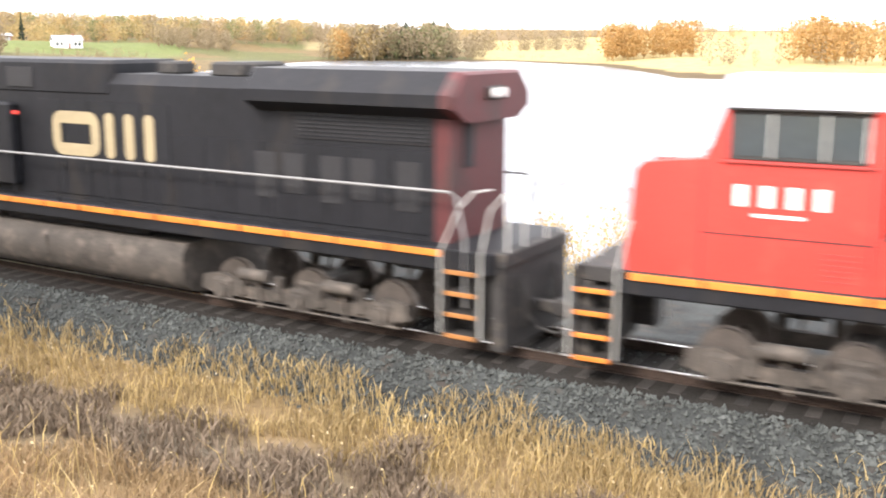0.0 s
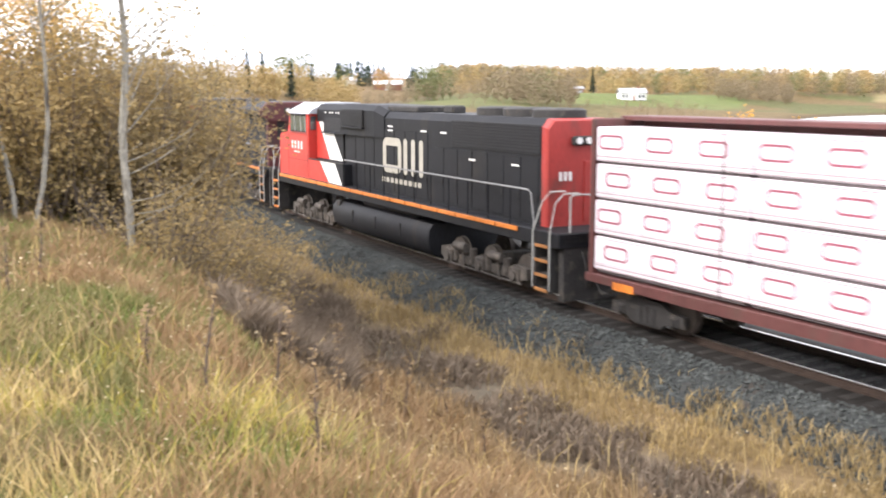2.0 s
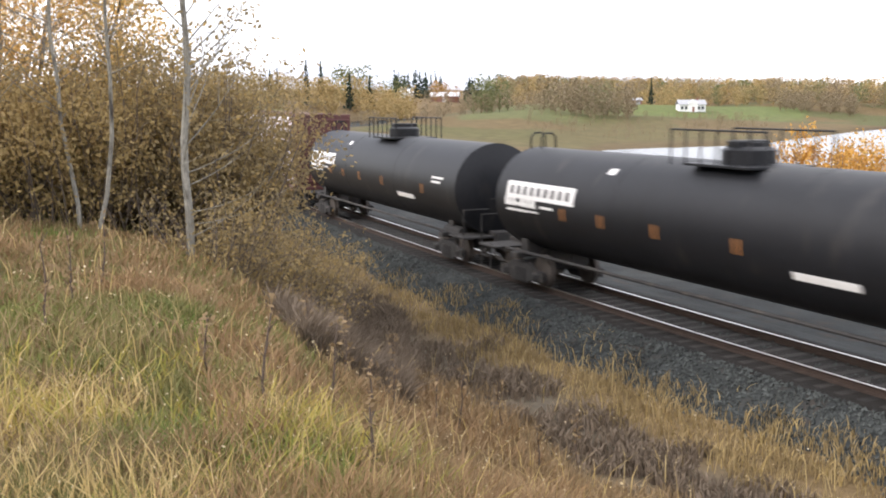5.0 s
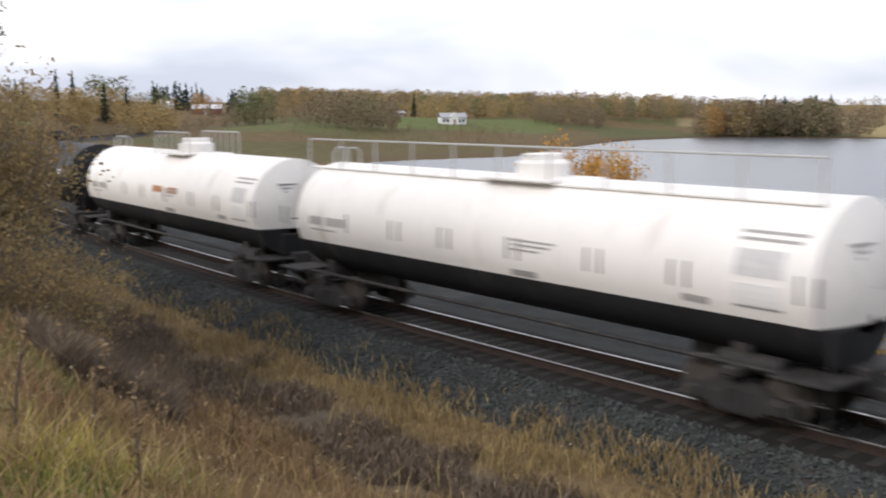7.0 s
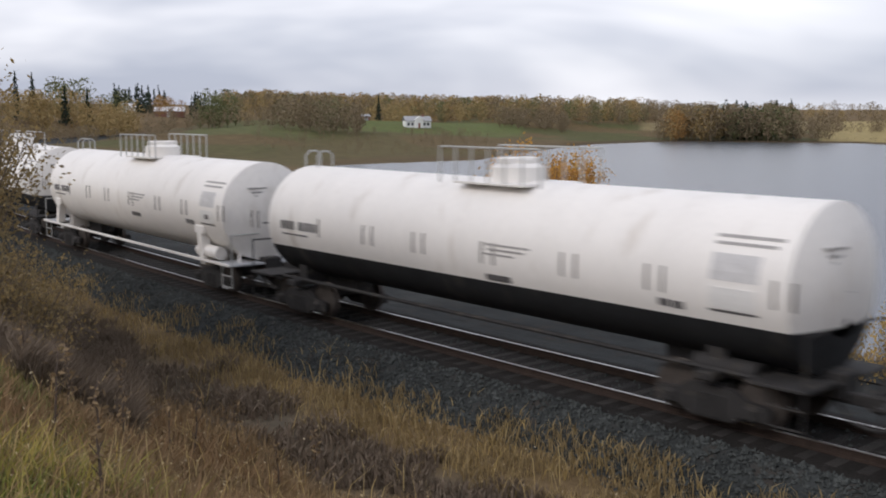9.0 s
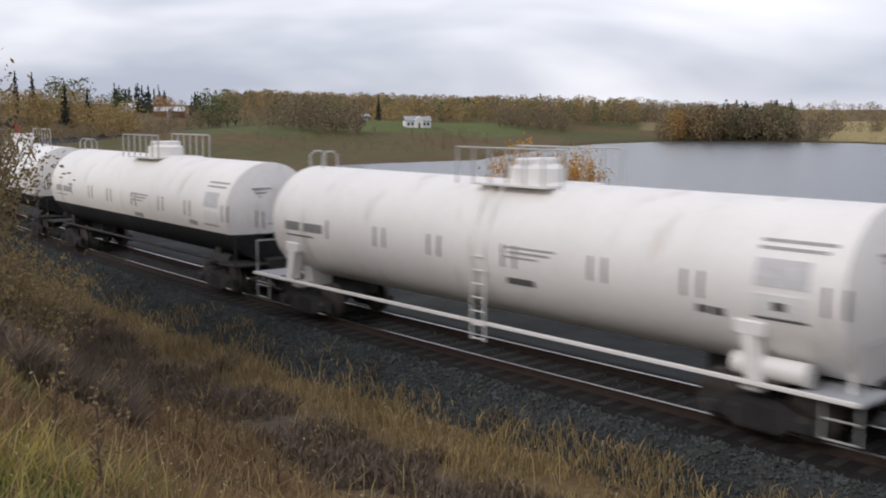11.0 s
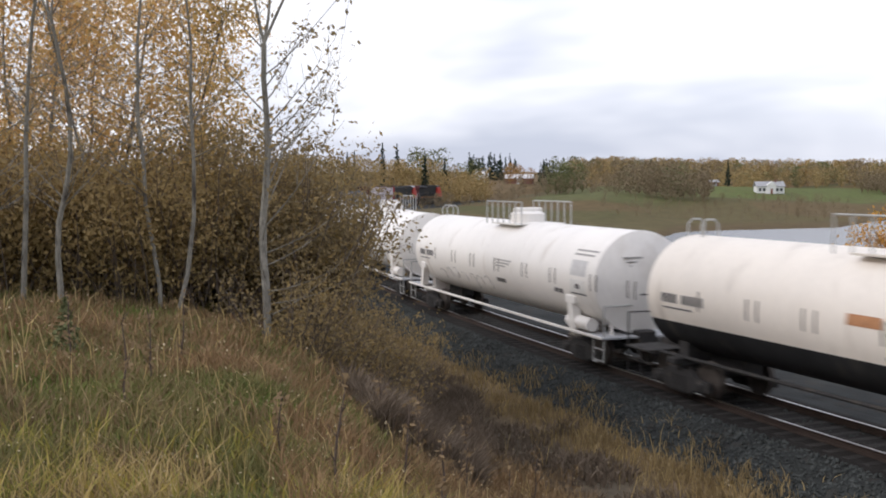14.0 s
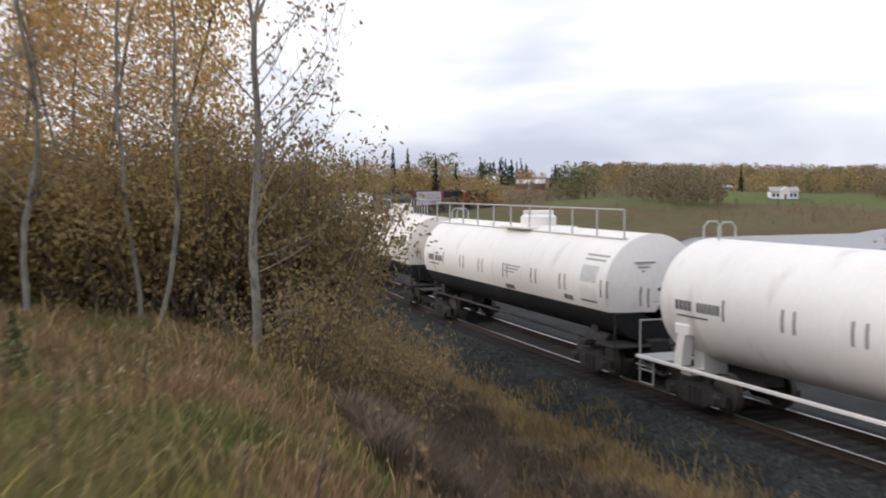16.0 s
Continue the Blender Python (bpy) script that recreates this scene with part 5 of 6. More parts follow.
def woods(name, label, mat, spots, seed, leaves=190, cone=False):
    """Far trees as one object: thin trunks and crowns of loose clumps."""
    rng = np.random.default_rng(seed)
    bs, ds, hs = [], [], []
    for b0, b1, d0, d1, count, h0, h1 in spots:
        bs.append(rng.uniform(b0, b1, count))
        ds.append(rng.uniform(d0, d1, count))
        hs.append(rng.uniform(h0, h1, count))
    b, d, h = np.radians(np.concatenate(bs)), np.concatenate(ds), np.concatenate(hs)
    x, y = -np.sin(b) * d, np.cos(b) * d
    z = height(x, y)
    n = len(x)
    t = rng.random((n, leaves))
    ang = rng.uniform(0, 2 * np.pi, (n, leaves))
    if cone:
        rad = (1 - t) * 0.2 * h[:, None] * np.sqrt(rng.random((n, leaves))) + 0.1
        zz = z[:, None] + (0.06 + 0.94 * t) * h[:, None]
        size = (0.10 - 0.06 * t) * h[:, None]
    else:
        wide = rng.uniform(0.26, 0.44, n)[:, None] * h[:, None]
        prof = np.sqrt(np.clip(1 - (2 * t - 1.05) ** 2, 0.02, 1))
        lump = 1 + 0.35 * np.sin(3 * ang + rng.uniform(0, 6, (n, 1))) * np.sin(7 * t + rng.uniform(0, 6, (n, 1)))
        rad = wide * prof * lump * np.sqrt(rng.random((n, leaves)))
        zz = z[:, None] + (0.10 + 0.9 * t) * h[:, None]
        size = rng.uniform(0.022, 0.055, (n, leaves)) * h[:, None]
    c = np.stack([x[:, None] + rad * np.cos(ang), y[:, None] + rad * np.sin(ang), zz], -1).reshape(-1, 3)
    v, q = leaf_quads(c, size.ravel(), rng)
    tv = []
    for dx, dy in ((0.012, 0), (-0.006, 0.01), (-0.006, -0.01)):
        tv += [np.stack([x + dx * h, y + dy * h, z - 0.3], -1), np.stack([x + dx * h * 0.3, y + dy * h * 0.3, z + 0.75 * h], -1)]
    tv = np.stack(tv, 1).reshape(-1, 3)
    tq = np.concatenate([np.arange(n)[:, None] * 6 + np.array(f) for f in ([0, 2, 3, 1], [2, 4, 5, 3], [4, 0, 1, 5])]) + len(v)
    tagged(new(name, big_mesh(name, np.concatenate([v, tv]), np.concatenate([q, tq]), M[mat])), label, "woods", kind="stuff")


woods("golden_woods", "golden aspen woods on the far hills", "wood_gold",
      [(8, 31, 520, 780, 420, 8, 13), (35.3, 47, 292, 345, 130, 6, 10), (-24, 8, 640, 860, 130, 7, 11), (15, 19, 470, 520, 16, 7, 10), (24, 30, 380, 480, 40, 6, 9), (3.6, 6.7, 356, 385, 26, 7, 12), (20.8, 23.5, 440, 500, 26, 6, 10)], 11)
woods("brown_woods", "bare brown woods and scrub beyond the lake", "wood_brown",
      [(6, 31, 500, 780, 420, 7, 12), (23.5, 28.5, 265, 330, 50, 6, 10), (28, 36, 300, 430, 70, 3.5, 7), (0.6, 6.2, 362, 402, 80, 9, 13), (6.0, 7.3, 362, 385, 14, 4, 8), (-1.6, 0.8, 368, 395, 22, 5, 10), (-7, 0.3, 430, 540, 70, 5, 8), (-26, 8, 640, 900, 220, 7, 11), (12, 16, 430, 480, 60, 6, 9), (16, 20, 225, 330, 26, 1.2, 2.6), (17, 30, 205, 300, 130, 0.9, 2.3), (34, 46, 240, 292, 60, 2, 4), (-30, -13, 250, 330, 30, 4, 8)], 12)
woods("green_woods", "olive-green leafy woods on the far hills", "wood_green",
      [(8, 31, 500, 760, 220, 7, 12), (30.2, 32.3, 325, 345, 12, 9, 12.5), (0.5, 5.4, 365, 402, 24, 9, 13), (24, 28, 290, 340, 18, 6, 9), (38.0, 39.6, 345, 360, 10, 10, 14), (36, 37.2, 350, 370, 6, 8, 11)], 13)
woods("rust_woods", "rust-orange woods along the far shore", "wood_rust",
      [(5.0, 6.8, 358, 380, 9, 7, 11), (-12.8, -8.2, 330, 385, 70, 8, 12), (-24, -17.5, 260, 330, 60, 8, 12), (8, 30, 560, 760, 90, 8, 12), (33, 34.5, 420, 460, 12, 6, 9), (-40, -26, 260, 400, 60, 7, 11)], 14)
woods("spruce_row", "dark spruces behind the far farm", "needle",
      [(33.9, 36.6, 470, 500, 26, 9, 13), (31.9, 32.7, 420, 440, 9, 9, 12), (0.4, 4.2, 372, 400, 22, 11, 14.5), (25, 28, 500, 560, 8, 9, 12)], 15, 70, True)
woods("reed_belt", "dry brown reeds along the lake shore", "wood_brown",
      [(8, 27, 178, 240, 10, 0.8, 1.4), (-12, 12, 362, 385, 90, 1.2, 2.2), (17, 27, 195, 215, 60, 0.8, 1.6)], 16, 30)


def spruce(b, d, h):
    x, y, z = on_land(b, d)
    t = tagged(new("spruce_tree"), "tall dark narrow spruce on the far bank", "tree", "far spruces")
    t.location = (x, y, z)
    part("trunk", Shape().tube([(0, 0, -0.3), (0, 0, h * 0.95)], [0.02 * h, 0.004 * h], 6), "dark_bark", t)
    rng = np.random.default_rng(int(b * 100))
    k = rng.random(260)
    a = rng.uniform(0, 2 * np.pi, 260)
    tier = 0.75 + 0.25 * np.sin(k * 40)
    r = (1 - k) * 0.17 * h * tier * np.sqrt(rng.random(260))
    c = np.stack([r * np.cos(a), r * np.sin(a), (0.05 + 0.95 * k) * h], -1)
    v, q = leaf_quads(c, (0.06 - 0.035 * k) * h, rng)
    part("crown", big_mesh("crown", v, q, M["needle"]), "", t)


for b, d, h in ((41.35, 310, 13.5), (40.55, 312, 13.5), (42.9, 312, 11), (43.3, 312, 11), (39.0, 320, 12), (37.9, 330, 12), (22.55, 425, 11), (23.9, 430, 9)):
    spruce(b, d, h)


def farmhouse():
    x, y, z = on_land(20.45, 388)
    t = tagged(new("farmhouse"), "white clapboard farmhouse with grey roof on a lawn", "house")
    t.matrix_world = pose(x, y, z - 0.3, 0, 0, 20.45 + 12) @ Matrix.Scale(0.88, 4)
    part("wall", Shape().box(-5.4, 5.4, -3.4, 3.4, 0, 3.1, 0.0), "house_wall", t)
    part("wing_wall", Shape().box(-1.6, 1.8, -5.0, -3.42, 0, 3.4, 0.0), "house_wall", t)
    rf = Shape().loft([[(px, py, pz) for py, pz in ((-3.8, 3.0), (0, 5.0), (3.8, 3.0), (3.7, 2.85), (0, 4.8), (-3.7, 2.85))] for px in (-5.8, 5.8)])
    roof = part("roof", rf, "house_roof", t, "grey shingle roof")
    part("chimney", Shape().box(2.2, 2.9, -0.4, 0.3, 4.2, 5.7, 0.02), "barn_wall", roof)
    part("gable", Shape().prism([(-1.9, 3.4), (2.1, 3.4), (0.1, 5.0)], -5.2, -3.0), "house_wall", t)
    for px in (-4.2, -2.6, 2.6, 4.2):
        w = part("window", Shape().box(px - 0.55, px + 0.55, -3.46, -3.38, 1.0, 2.3, 0.0), "house_roof", t)
        part("pane", Shape().box(px - 0.45, px + 0.45, -3.48, -3.44, 1.1, 2.2, 0.0), "glass", w)
    part("door", Shape().box(-0.4, 0.5, -5.06, -4.98, 0, 2.1, 0.0), "barn_wall", t)


def shed(b, d, w, deep, h, turn, roof_mat, wall_mat, label):
    x, y, z = on_land(b, d)
    t = tagged(new("farm_shed"), label, "shed", "far farm buildings")
    t.matrix_world = pose(x, y, z - 0.2, 0, 0, b + turn)
    part("wall", Shape().box(-w / 2, w / 2, -deep / 2, deep / 2, 0, h, 0.0), wall_mat, t)
    part("roof", Shape().loft([[(px, py, pz) for py, pz in ((-deep / 2 - 0.4, h - 0.1), (0, h + deep * 0.28), (deep / 2 + 0.4, h - 0.1), (deep / 2 + 0.3, h - 0.25), (0, h + deep * 0.24), (-deep / 2 - 0.3, h - 0.25))] for px in (-w / 2 - 0.4, w / 2 + 0.4)]), roof_mat, t)
    part("door", Shape().box(-0.9, 0.9, -deep / 2 - 0.06, -deep / 2 + 0.02, 0, h * 0.75, 0.0), roof_mat, t)


farmhouse()
shed(35.9, 430, 5.0, 5.0, 3.6, 10, "barn_roof", "house_wall", "small white shed on the far farm")
shed(33.75, 440, 11.5, 6.0, 2.6, -6, "barn_roof", "barn_wall", "long low brown shed with pale metal roof")
shed(23.3, 425, 3.2, 3.0, 2.2, 20, "house_roof", "barn_wall", "small dark garden shed near the farmhouse")


# ---- near trees and bushes ----
def wood_and_leaves(seed, h, stems, spread, r0, branches, twigs, leaves, leaf_size, lean=0.0, fork=None, clump=0.28, low=0.25, straight=0.5):
    """Stems with limbs and twigs, and leaf places near the twigs."""
    rng = random.Random(seed)
    s = Shape()
    tips = []

    def limb(p, d, length, r, n, level, gravity, taper=0.85):
        pts, rs = [p.copy()], [r]
        for k in range(n):
            d = (d + Vector((rng.gauss(0, 0.10), rng.gauss(0, 0.10), rng.gauss(0, 0.06) + gravity))).normalized()
            p = p + d * (length / n)
            pts.append(p.copy())
            rs.append(r * (1 - taper * (k + 1) / n))
        s.tube(pts, rs, 7 if level == 0 else 4 if level == 1 else 3)
        return pts, d

    for st in range(stems):
        a = rng.uniform(0, 2 * math.pi)
        base = Vector((math.cos(a), math.sin(a), 0)) * (rng.uniform(0, 0.5) * spread if stems > 1 else 0) + Vector((0, 0, -0.25))
        hh = h * rng.uniform(0.7, 1.0) if stems > 1 else h
        out = Vector((math.cos(a) * spread / h + lean, math.sin(a) * spread / h, 1)).normalized() if stems > 1 else Vector((lean, 0, 1)).normalized()
        pts, d = limb(base, out, hh * (fork or 1.0), r0 * rng.uniform(0.7, 1.1), 9 if stems == 1 else 6, 0, 0.02, 0.5 if fork else 0.85)
        paths = [pts]
        if fork:
            for way in (-1, 1, 0.3):
                p2, _ = limb(pts[-1], Vector((way * 0.45, rng.uniform(-0.3, 0.3), 1)).normalized(), hh * (1 - fork) * rng.uniform(0.85, 1.1), r0 * 0.36, 5, 0, 0.02)
                paths.append(p2)
        for path in paths:
            m = len(path) - 1
            for b in range(branches if path is pts else branches // 2):
                f = rng.uniform(low, 0.98) if path is pts else rng.uniform(0.1, 1)
                k = min(int(f * m), m - 1)
                p = path[k].lerp(path[k + 1], f * m - k)
                ba = rng.uniform(0, 2 * math.pi)
                up = rng.uniform(0.25, 0.9) if straight else rng.uniform(-0.1, 0.7)
                bl = hh * (0.13 + 0.20 * (1 - f)) * rng.uniform(0.6, 1.2)
                bp, bd = limb(p, Vector((math.cos(ba), math.sin(ba), up)).normalized(), bl, r0 * (0.19 if stems == 1 else 0.24) * (1.15 - f * 0.7), 4, 1, 0.03)
                for t in range(twigs):
                    q = bp[rng.randint(1, 4)]
                    tp, _ = limb(q, (bd + Vector((rng.gauss(0, 0.6), rng.gauss(0, 0.6), rng.gauss(0.15, 0.4)))).normalized(), bl * rng.uniform(0.3, 0.6), r0 * 0.07, 2, 2, 0.0)
                    tips += tp
                tips += bp[2:]
    g = np.random.default_rng(seed)
    tp = np.array([tuple(p) for p in tips])
    c = tp[g.integers(0, len(tp), leaves)] + g.normal(0, clump, (leaves, 3))
    v, q = leaf_quads(c, g.uniform(0.6, 1.2, leaves) * leaf_size, g)
    return s, v, q


def plant(name, label, category, group, at, built, bark, leaf, turn=0.0):
    t = tagged(new(name), label, category, group)
    t.matrix_world = pose(*at, 0, 0, turn)
    s, v, q = built
    part("trunk" if category == "tree" else "stem", s, bark, t, "", True)
    if len(v):
        part("crown" if category == "tree" else "foliage", big_mesh("crown", v, q, M[leaf]), "", t)
    return t


def sweeping_aspen(seed, h, fork_z, r0, leaves):
    """A half-bare aspen: pale trunk, a V of two leaders, long limbs that sweep out and up, bare snags below."""
    rng = random.Random(seed)
    s, tips = Shape(), []

    def sweep_limb(p, ang, length, up, r, twigs):
        d = Vector((math.cos(ang), math.sin(ang), up)).normalized()
        pts, rs = [p.copy()], [r]
        for k in range(7):
            d = (d + Vector((rng.gauss(0, 0.05), rng.gauss(0, 0.05), 0.07))).normalized()
            p = p + d * length / 7
            pts.append(p.copy())
            rs.append(r * (1 - 0.12 * (k + 1)))
        s.tube(pts, rs, 5)
        for t in range(twigs):
            q = pts[rng.randint(2, 7)]
            e = (d + Vector((rng.gauss(0, 0.55), rng.gauss(0, 0.55), rng.gauss(0.1, 0.4)))).normalized()
            tw = [q, q + e * length * 0.14, q + e * length * 0.26 + Vector((0, 0, 0.05))]
            s.tube(tw, [r * 0.3, r * 0.22, 0.003], 3)
            tips.extend(tw[1:])
        tips.extend(pts[5:])

    trunk = [Vector((0.05 * math.sin(k * 1.3) + 0.012 * k, 0.05 * math.cos(k * 1.7), -0.3 + (fork_z + 0.3) * k / 9)) for k in range(10)]
    s.tube(trunk, [r0 * (1.15 - 0.055 * k) for k in range(10)], 9)
    for ang, up in ((0.15, 2.0), (2.9, 4.5), (1.2, 3.0)):
        sweep_limb(trunk[-1], ang, (h - fork_z) * 1.02, up, r0 * 0.45, 12)
    for k in range(22):
        f = 0.14 + 0.84 * k / 21
        p = trunk[min(int(f * 9), 8)].lerp(trunk[min(int(f * 9), 8) + 1], f * 9 % 1)
        ang = rng.choice((rng.gauss(0.0, 0.6), rng.gauss(0.0, 0.6), rng.uniform(0, 6.28)))
        low = f < 0.4
        sweep_limb(p, ang, rng.uniform(1.5, 2.6) if low else rng.uniform(1.8, 3.0) * (1.2 - 0.45 * f), rng.uniform(0.05, 0.55) if low else rng.uniform(0.6, 1.1), r0 * (0.17 if low else 0.22), 4 if low else 8)
    g = np.random.default_rng(seed)
    tp = np.array([tuple(p) for p in tips])
    tp = tp[tp[:, 2] > fork_z * 0.45]
    c = tp[g.integers(0, len(tp), leaves)] + g.normal(0, 0.07, (leaves, 3))
    v, q = leaf_quads(c, g.uniform(0.6, 1.25, leaves) * 0.062, g)
    return s, v, q


# slender half-bare aspens along the brow
plant("aspen_tree", "pale half-bare aspen with long sweeping limbs above the brush", "tree", "half-bare aspens", on_land(47.95, 20.0), sweeping_aspen(41, 9.2, 5.75, 0.074, 620), "bark", "leaf_olive", turn=47.95)
for k, (b, d, h, r, fk, n) in enumerate(((52.75, 21.5, 10.5, 0.10, None, 500), (53.45, 22.0, 11.0, 0.11, 0.7, 500), (58.6, 21.0, 9.5, 0.10, 0.62, 500), (60.35, 21.5, 10.5, 0.10, None, 500), (56.4, 23.5, 9.5, 0.07, None, 500), (63.5, 20.0, 9.5, 0.09, 0.6, 500))):
    plant("aspen_tree", "slender pale aspen with few brown leaves remaining", "tree", "half-bare aspens", on_land(b, d),
          wood_and_leaves(41 + k, h, 1, 0, r * 0.66, 40, 4, n, 0.055, lean=0.02 * (-1) ** k, fork=fk, clump=0.10, low=0.33), "bark", "leaf_olive", turn=37 * k)

# golden aspens behind them
gold = [plant("aspen_tree", "leafy orange-gold aspen behind the brow", "tree", "golden aspens", on_land(b, d), wood_and_leaves(60 + k, h, 1, 0, 0.08, 40, 4, 4200, 0.076, clump=0.28, low=0.06), "bark", lf, turn=50 * k)
        for k, (b, d, h, lf) in enumerate(((53.9, 27.0, 7.8, "leaf_yellow"), (55.8, 26.5, 8.6, "leaf_orange"), (61.5, 26.0, 9.2, "leaf_orange")))]
for k, (b, d) in enumerate(((51.2, 34), (58.0, 27.5), (59.8, 26.5), (63.6, 27), (67.0, 27), (70.5, 28), (56.6, 34), (61.0, 34))):
    copy_thing(gold[(1, 2, 1, 0, 2, 1, 2, 1, 0)[k]], pose(*on_land(b, d), 0, 0, 67 * k))

# willow and alder thicket
will = [plant("willow_bush", "dense brown willow bush with dull autumn leaves", "bush", "willow thicket", on_land(b, d), wood_and_leaves(80 + k, h, 30, 1.7, 0.032, 8, 3, n, 0.066, clump=0.22, low=0.2), "twig", lf, turn=40 * k)
        for k, (b, d, h, lf, n) in enumerate(((46.0, 24.5, 4.8, "leaf_olive", 6200), (48.6, 25.5, 5.4, "leaf_olive", 6200), (51.4, 26.0, 4.6, "leaf_yellow", 3600)))]
low_will = plant("willow_bush", "low yellow-brown willow bush under the aspens", "bush", "willow thicket", on_land(54.4, 23.5), wood_and_leaves(84, 3.9, 28, 1.7, 0.028, 7, 3, 5200, 0.064, clump=0.24, low=0.1), "twig", "leaf_mid")
for k, (b, d, j) in enumerate(((45.6, 26, 0), (47.2, 25, 1), (50.2, 24.2, 0), (46.9, 28.5, 1), (48.0, 29.5, 1), (46.2, 30.0, 0), (49.4, 28.0, 0), (46.6, 27.0, 1), (50.8, 27.5, 1), (55.6, 28.0, 2), (60.6, 27.5, 2), (65, 25.0, 2))):
    copy_thing(will[j], pose(*on_land(b, d), 0, 0, 71 * k + 20))
for k, (b, d) in enumerate(((52.8, 24.0), (56.2, 24.5), (57.8, 23.6), (59.6, 24.2), (61.4, 23.4), (63.2, 24.0), (65.2, 23.2), (67.2, 23.8), (69.5, 23.5), (55.2, 25.2), (58.8, 25.6), (62.4, 25.4))):
    copy_thing(low_will, pose(*on_land(b, d), 0, 0, 83 * k + 35))

brush = plant("shrub", "low brown brush with a few dry leaves beside the willows", "bush", "low brown brush", on_land(43.6, 24.0), wood_and_leaves(120, 2.3, 26, 1.6, 0.016, 6, 3, 1500, 0.05, clump=0.15, low=0.15), "twig", "leaf_olive")
for k, (b, d) in enumerate(((42.6, 22.6), (44.4, 22.0), (45.4, 20.8), (41.9, 25.6), (43.0, 27.2), (44.9, 24.9), (47.0, 20.4), (42.2, 21.0))):
    copy_thing(brush, pose(*on_land(b, d), 0, 0, 61 * k + 15))

lake_bush = plant("willow_bush", "bright orange willow bush on the lake bank", "bush", "", on_land(12.6, 41.5), wood_and_leaves(95, 6.4, 26, 1.1, 0.05, 6, 3, 20000, 0.085, clump=0.2, low=0.12), "twig", "leaf_bright")
for k, (b, d) in enumerate(((-4.2, 25.5), (-7.5, 27), (2.0, 29))):
    plant("shrub", "small yellowing shrub beyond the track", "bush", "trackside shrubs", on_land(b, d), wood_and_leaves(97 + k, 2.6, 14, 1.0, 0.02, 5, 3, 1400, 0.06, clump=0.18), "twig", "leaf_yellow")


# ---- grass, weeds ----
def blades(name, label, mat, seed, count, keep, dist, tall, wide, bearing=(-24, 72), tuft=0.35, up=None):
    """Grass as curved tapering blades; keep: the lats between which it grows."""
    rng = np.random.default_rng(seed)
    count_all = count * 5
    b = np.radians(rng.uniform(*bearing, count_all))
    d = dist[0] * (dist[1] / dist[0]) ** rng.random(count_all)
    x, y = -np.sin(b) * d, np.cos(b) * d
    lat = off_track(x, y)
    jit = np.array([noise.noise((px * 0.7, py * 0.7, seed)) for px, py in zip(x, y)])
    ok = (lat + jit * 1.3 > keep[0]) & (lat + jit * 1.3 < keep[1]) & (rng.random(len(x)) < 0.5 + tuft * jit * 2)
    if up:
        e = brow(x, y) + jit * 1.1
        ok &= (e > up[0]) & (e < up[1])
    x, y, d = x[ok][:count], y[ok][:count], d[ok][:count]
    z = height(x, y) - 0.03
    n = len(x)
    h = rng.uniform(0.5, 1.15, n) * tall * (1 + 0.35 * jit[ok][:count])
    w = wide * rng.uniform(0.6, 1.3, n) * np.clip(d / 7, 0.8, 2.6)
    a, la = rng.uniform(0, 2 * np.pi, n), rng.uniform(0, 2 * np.pi, n)
    lean = rng.uniform(0.1, 0.75, n) * h
    side = np.stack([np.cos(a), np.sin(a), 0 * a], -1) * w[:, None]
    base = np.stack([x, y, z], -1)
    mid = base + np.stack([np.cos(la) * lean * 0.3, np.sin(la) * lean * 0.3, h * 0.6], -1)
    tip = base + np.stack([np.cos(la) * lean, np.sin(la) * lean, h * rng.uniform(0.8, 1.0, n)], -1)
    v = np.stack([base - side, base + side, mid + side * 0.8, mid - side * 0.8, tip], 1).reshape(-1, 3)
    k = np.arange(n)[:, None] * 5
    tagged(new(name, big_mesh(name, v, k + np.array([0, 1, 2, 3]), M[mat], k + np.array([3, 2, 4]))), label, "grass", kind="stuff")


blades("hillside_grass", "long green and straw-coloured autumn grass", "blade_green", 21, 80000, (9.0, 24), (3.0, 30), 0.34, 0.0065, up=(-0.1, 30))
blades("hillside_dry_grass", "dry straw and brown grass on the brow", "blade_brown", 22, 45000, (8.6, 24), (3.0, 30), 0.36, 0.006, up=(-1.5, 30), tuft=0.8)
blades("golden_grass", "clumps of long golden grass", "blade_gold", 23, 3600, (11.5, 22), (3.2, 9), 0.44, 0.007, tuft=1.6, up=(0.2, 30), bearing=(34, 62))
blades("long_grass", "clumps of long yellow-green grass", "blade_lime", 31, 4200, (11.0, 22), (3.2, 10), 0.46, 0.008, tuft=1.2, up=(-0.3, 30), bearing=(28, 66))
blades("brow_weeds", "grey-brown dead weeds under the willows", "blade_grey", 32, 46000, (5.2, 16), (15, 33), 0.75, 0.006, tuft=1.0, up=(-9.0, 1.0), bearing=(36, 56))
blades("ragged_weeds", "ragged pale straw seed stalks", "blade_gold", 33, 1500, (3.4, 20), (6, 26), 0.75, 0.004, tuft=2.0)
blades("bank_grass", "rust-brown grass on the trackside bank", "blade_brown", 24, 60000, (6.7, 17), (4.5, 45), 0.40, 0.0055, up=(-40, 0.3))
blades("shoulder_grass", "straw and olive grass beside the ballast", "blade_straw", 34, 60000, (2.5, 5.0), (9, 60), 0.38, 0.0055)
blades("bank_gold_grass", "ochre grass on the trackside bank", "blade_gold", 25, 8000, (2.5, 4.9), (9, 55), 0.34, 0.005, tuft=0.9)
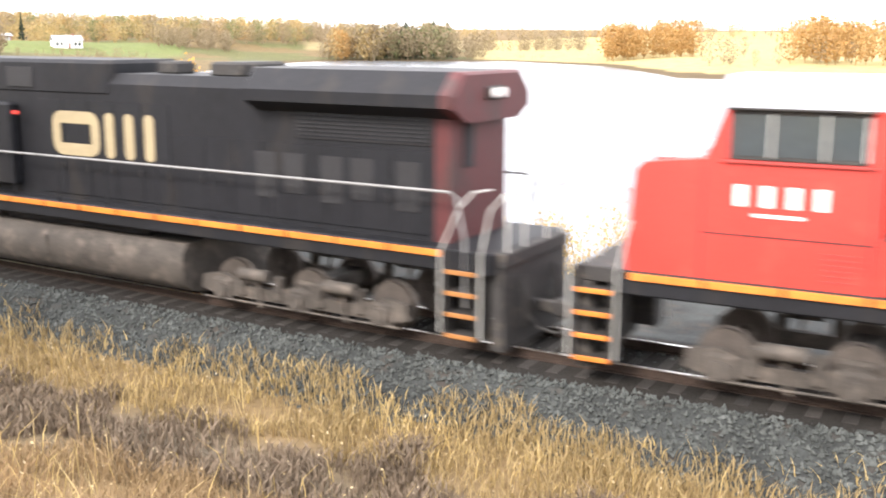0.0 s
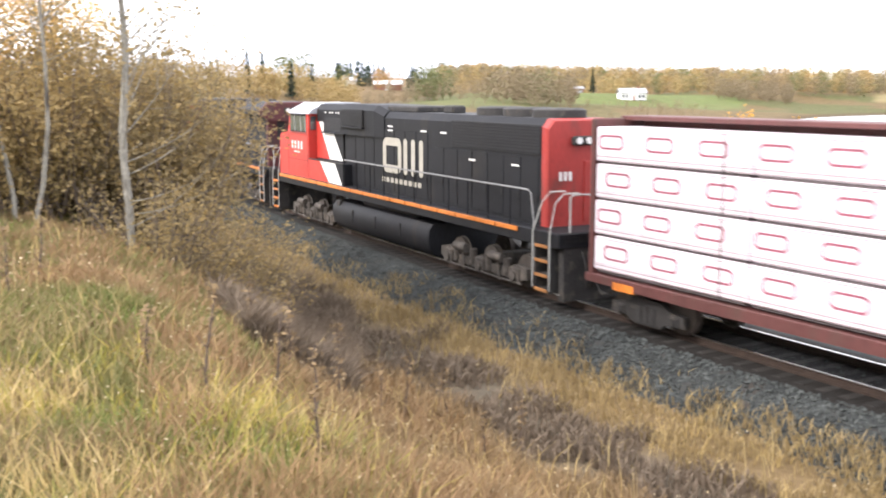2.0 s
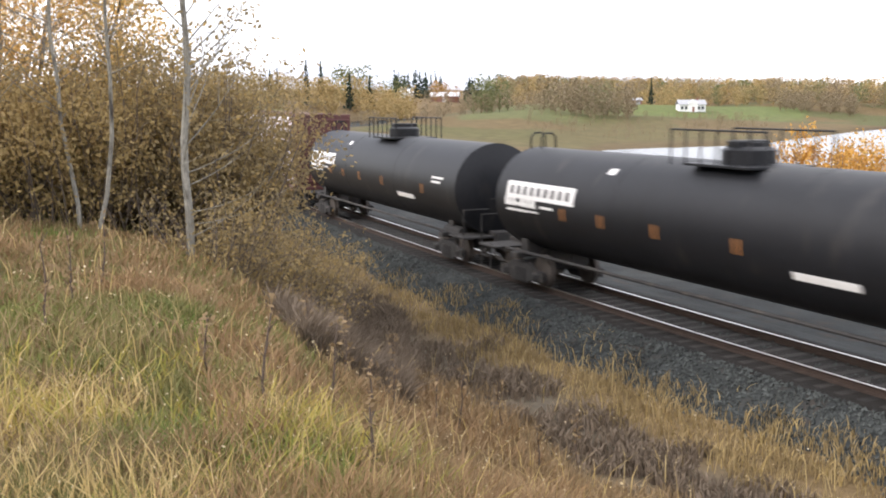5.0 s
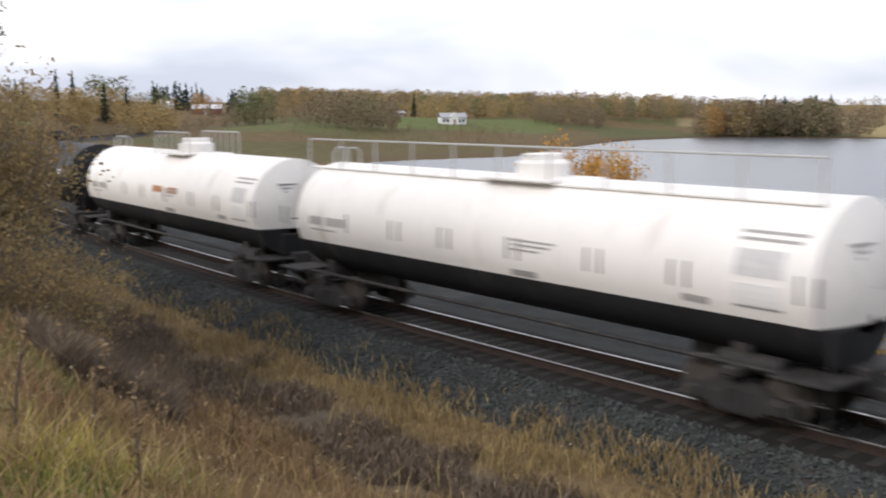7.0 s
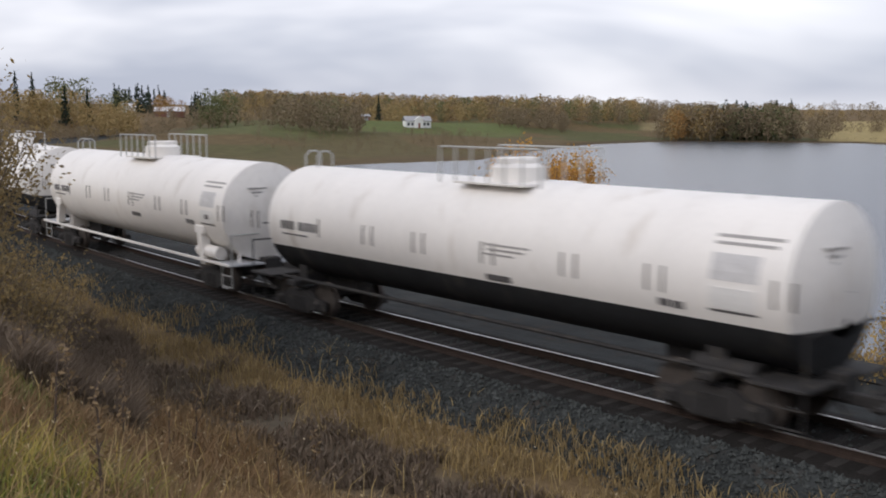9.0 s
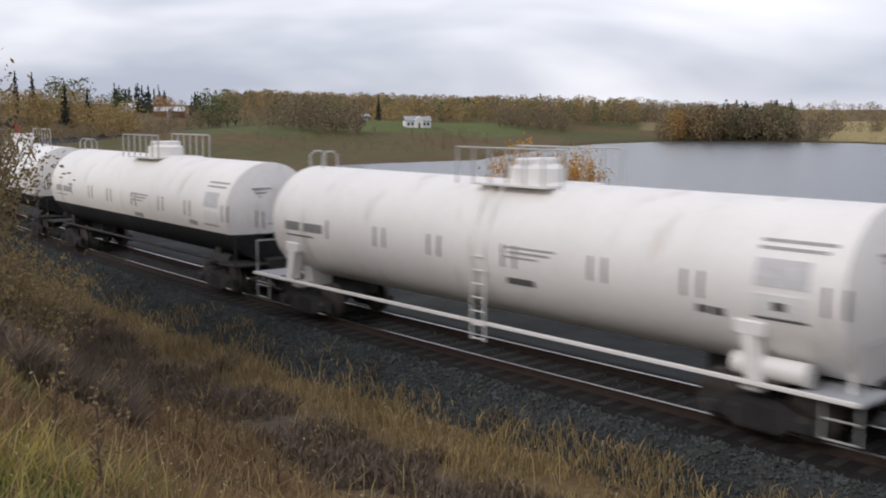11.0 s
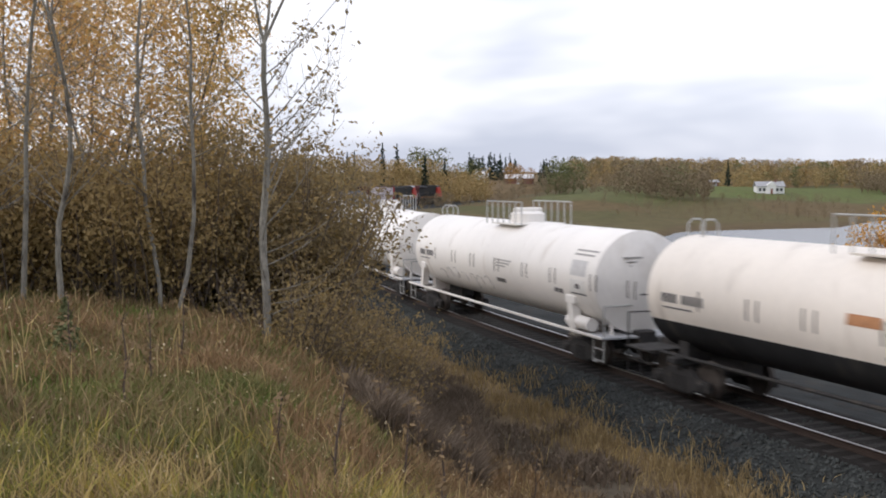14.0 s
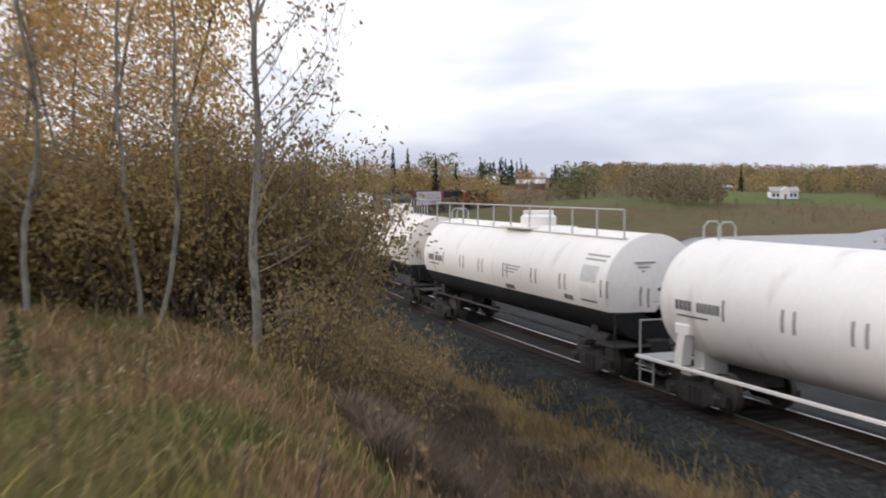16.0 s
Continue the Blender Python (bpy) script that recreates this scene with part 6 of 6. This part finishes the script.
blades("rusty_weeds", "rust-brown dry weeds along the brow", "blade_rust", 28, 24000, (7.6, 22), (4.5, 26), 0.46, 0.006, tuft=1.3, up=(-3.0, 1.8))
blades("brow_rust_grass", "rust-brown grass in front of the thicket", "blade_rust", 35, 9000, (9, 24), (12.5, 23), 0.42, 0.006, tuft=0.8, up=(-0.5, 30), bearing=(42, 74))
blades("fresh_grass", "patches of fresh green grass", "blade_fresh", 29, 22000, (10, 24), (3.0, 24), 0.28, 0.007, tuft=1.5, up=(0.3, 30))
blades("gully_weeds", "grey-brown dead weeds in the gully", "blade_grey", 26, 90000, (4.7, 6.9), (6, 50), 0.34, 0.009, tuft=0.6)
blades("far_bank_grass", "dry grass beyond the track", "blade_brown", 27, 14000, (-14, -9.0), (20, 70), 0.4, 0.010)


def build_seed_heads():
    """Pale dry seed heads and small leaves scattered through the grass."""
    rng = np.random.default_rng(51)
    n = 5200
    b = np.radians(rng.uniform(-20, 72, n))
    d = 4.0 * 6.5 ** rng.random(n)
    x, y = -np.sin(b) * d, np.cos(b) * d
    ok = off_track(x, y) > 3.2
    x, y, d = x[ok], y[ok], d[ok]
    c = np.stack([x, y, height(x, y) + rng.uniform(0.12, 0.5, len(x))], -1)
    v, q = leaf_quads(c, rng.uniform(0.008, 0.02, len(x)) * np.clip(d / 9, 0.7, 1.6), rng)
    tagged(new("seed_heads", big_mesh("seed_heads", v, q, M["seed"])), "pale dry seed heads and leaves among the grass", "grass", kind="stuff")


build_seed_heads()


def dead_weed(b, d, h, seed):
    t = tagged(new("dead_weed"), "tall dry brown weed stalk with seed head", "weed", "dry weed stalks")
    t.location = on_land(b, d)
    rng = random.Random(seed)
    st = Shape()
    pts = [Vector((0, 0, -0.05))]
    for k in range(5):
        pts.append(pts[-1] + Vector((rng.gauss(0, 0.02), rng.gauss(0, 0.02), h / 5)))
    st.tube(pts, [0.016, 0.015, 0.013, 0.011, 0.009, 0.007], 5)
    for k in range(7):
        p = pts[rng.randint(2, 5)]
        a = rng.uniform(0, 6.28)
        st.tube([p, p + Vector((math.cos(a) * 0.08, math.sin(a) * 0.08, 0.12)) * h], [0.006, 0.003], 4)
    part("stem", st, "dark_twig", t)
    g = np.random.default_rng(seed)
    c = np.array([tuple(p) for p in pts])[g.integers(2, 6, 60)] + g.normal(0, 0.05, (60, 3)) * h
    v, q = leaf_quads(c, g.uniform(0.018, 0.05, 60), g)
    part("seed_head", big_mesh("seed_head", v, q, M["blade_brown"]), "", t)["kind"] = "stuff"


for k, (b, d, h) in enumerate(((37.9, 7.2, 0.62), (44.0, 8.6, 0.85), (54.0, 12.5, 0.8), (38.6, 9.5, 0.75), (40.3, 10.5, 0.9), (55.5, 11.0, 0.9), (52.5, 14, 0.9), (36.5, 12.5, 0.8), (34.5, 14.5, 0.8), (33.0, 16.0, 0.9), (30.5, 17.5, 0.9), (39.5, 14.0, 1.0), (41.5, 15.5, 1.0), (26.0, 17.0, 0.8), (28.5, 14.0, 0.7), (36.9, 17.0, 1.0), (47.5, 9.5, 0.6), (58.0, 13.0, 0.9))):
    dead_weed(b, d, h * 1.2, 300 + k)

x, y, z = on_land(58.3, 15.5)
young = tagged(new("young_spruce"), "small green young spruce in the grass", "tree")
young.location = (x, y, z)
part("trunk", Shape().tube([(0, 0, -0.1), (0, 0, 0.85)], [0.02, 0.004], 5), "dark_bark", young)
yg = np.random.default_rng(5)
yk = yg.random(420)
ya = yg.uniform(0, 2 * np.pi, 420)
yr = (1 - yk) * 0.34 * np.sqrt(yg.random(420))
yv, yq = leaf_quads(np.stack([yr * np.cos(ya), yr * np.sin(ya), 0.05 + 0.85 * yk], -1), np.full(420, 0.05), yg)
part("crown", big_mesh("crown", yv, yq, M["wood_green"]), "", young)


# ---- ties under the rails ----
tie_mesh = Shape().box(-0.115, 0.115, -1.3, 1.3, -0.16, 0.0, 0.012).mesh("tie", M["tie"])
for k in range(300):
    x, y, a = track(-45 + 0.53 * k)
    tie = new("tie", tie_mesh)
    tie.parent = railway
    tie.matrix_local = pose(x, y, 0, 0, 0, math.degrees(a) + 90)

motions()
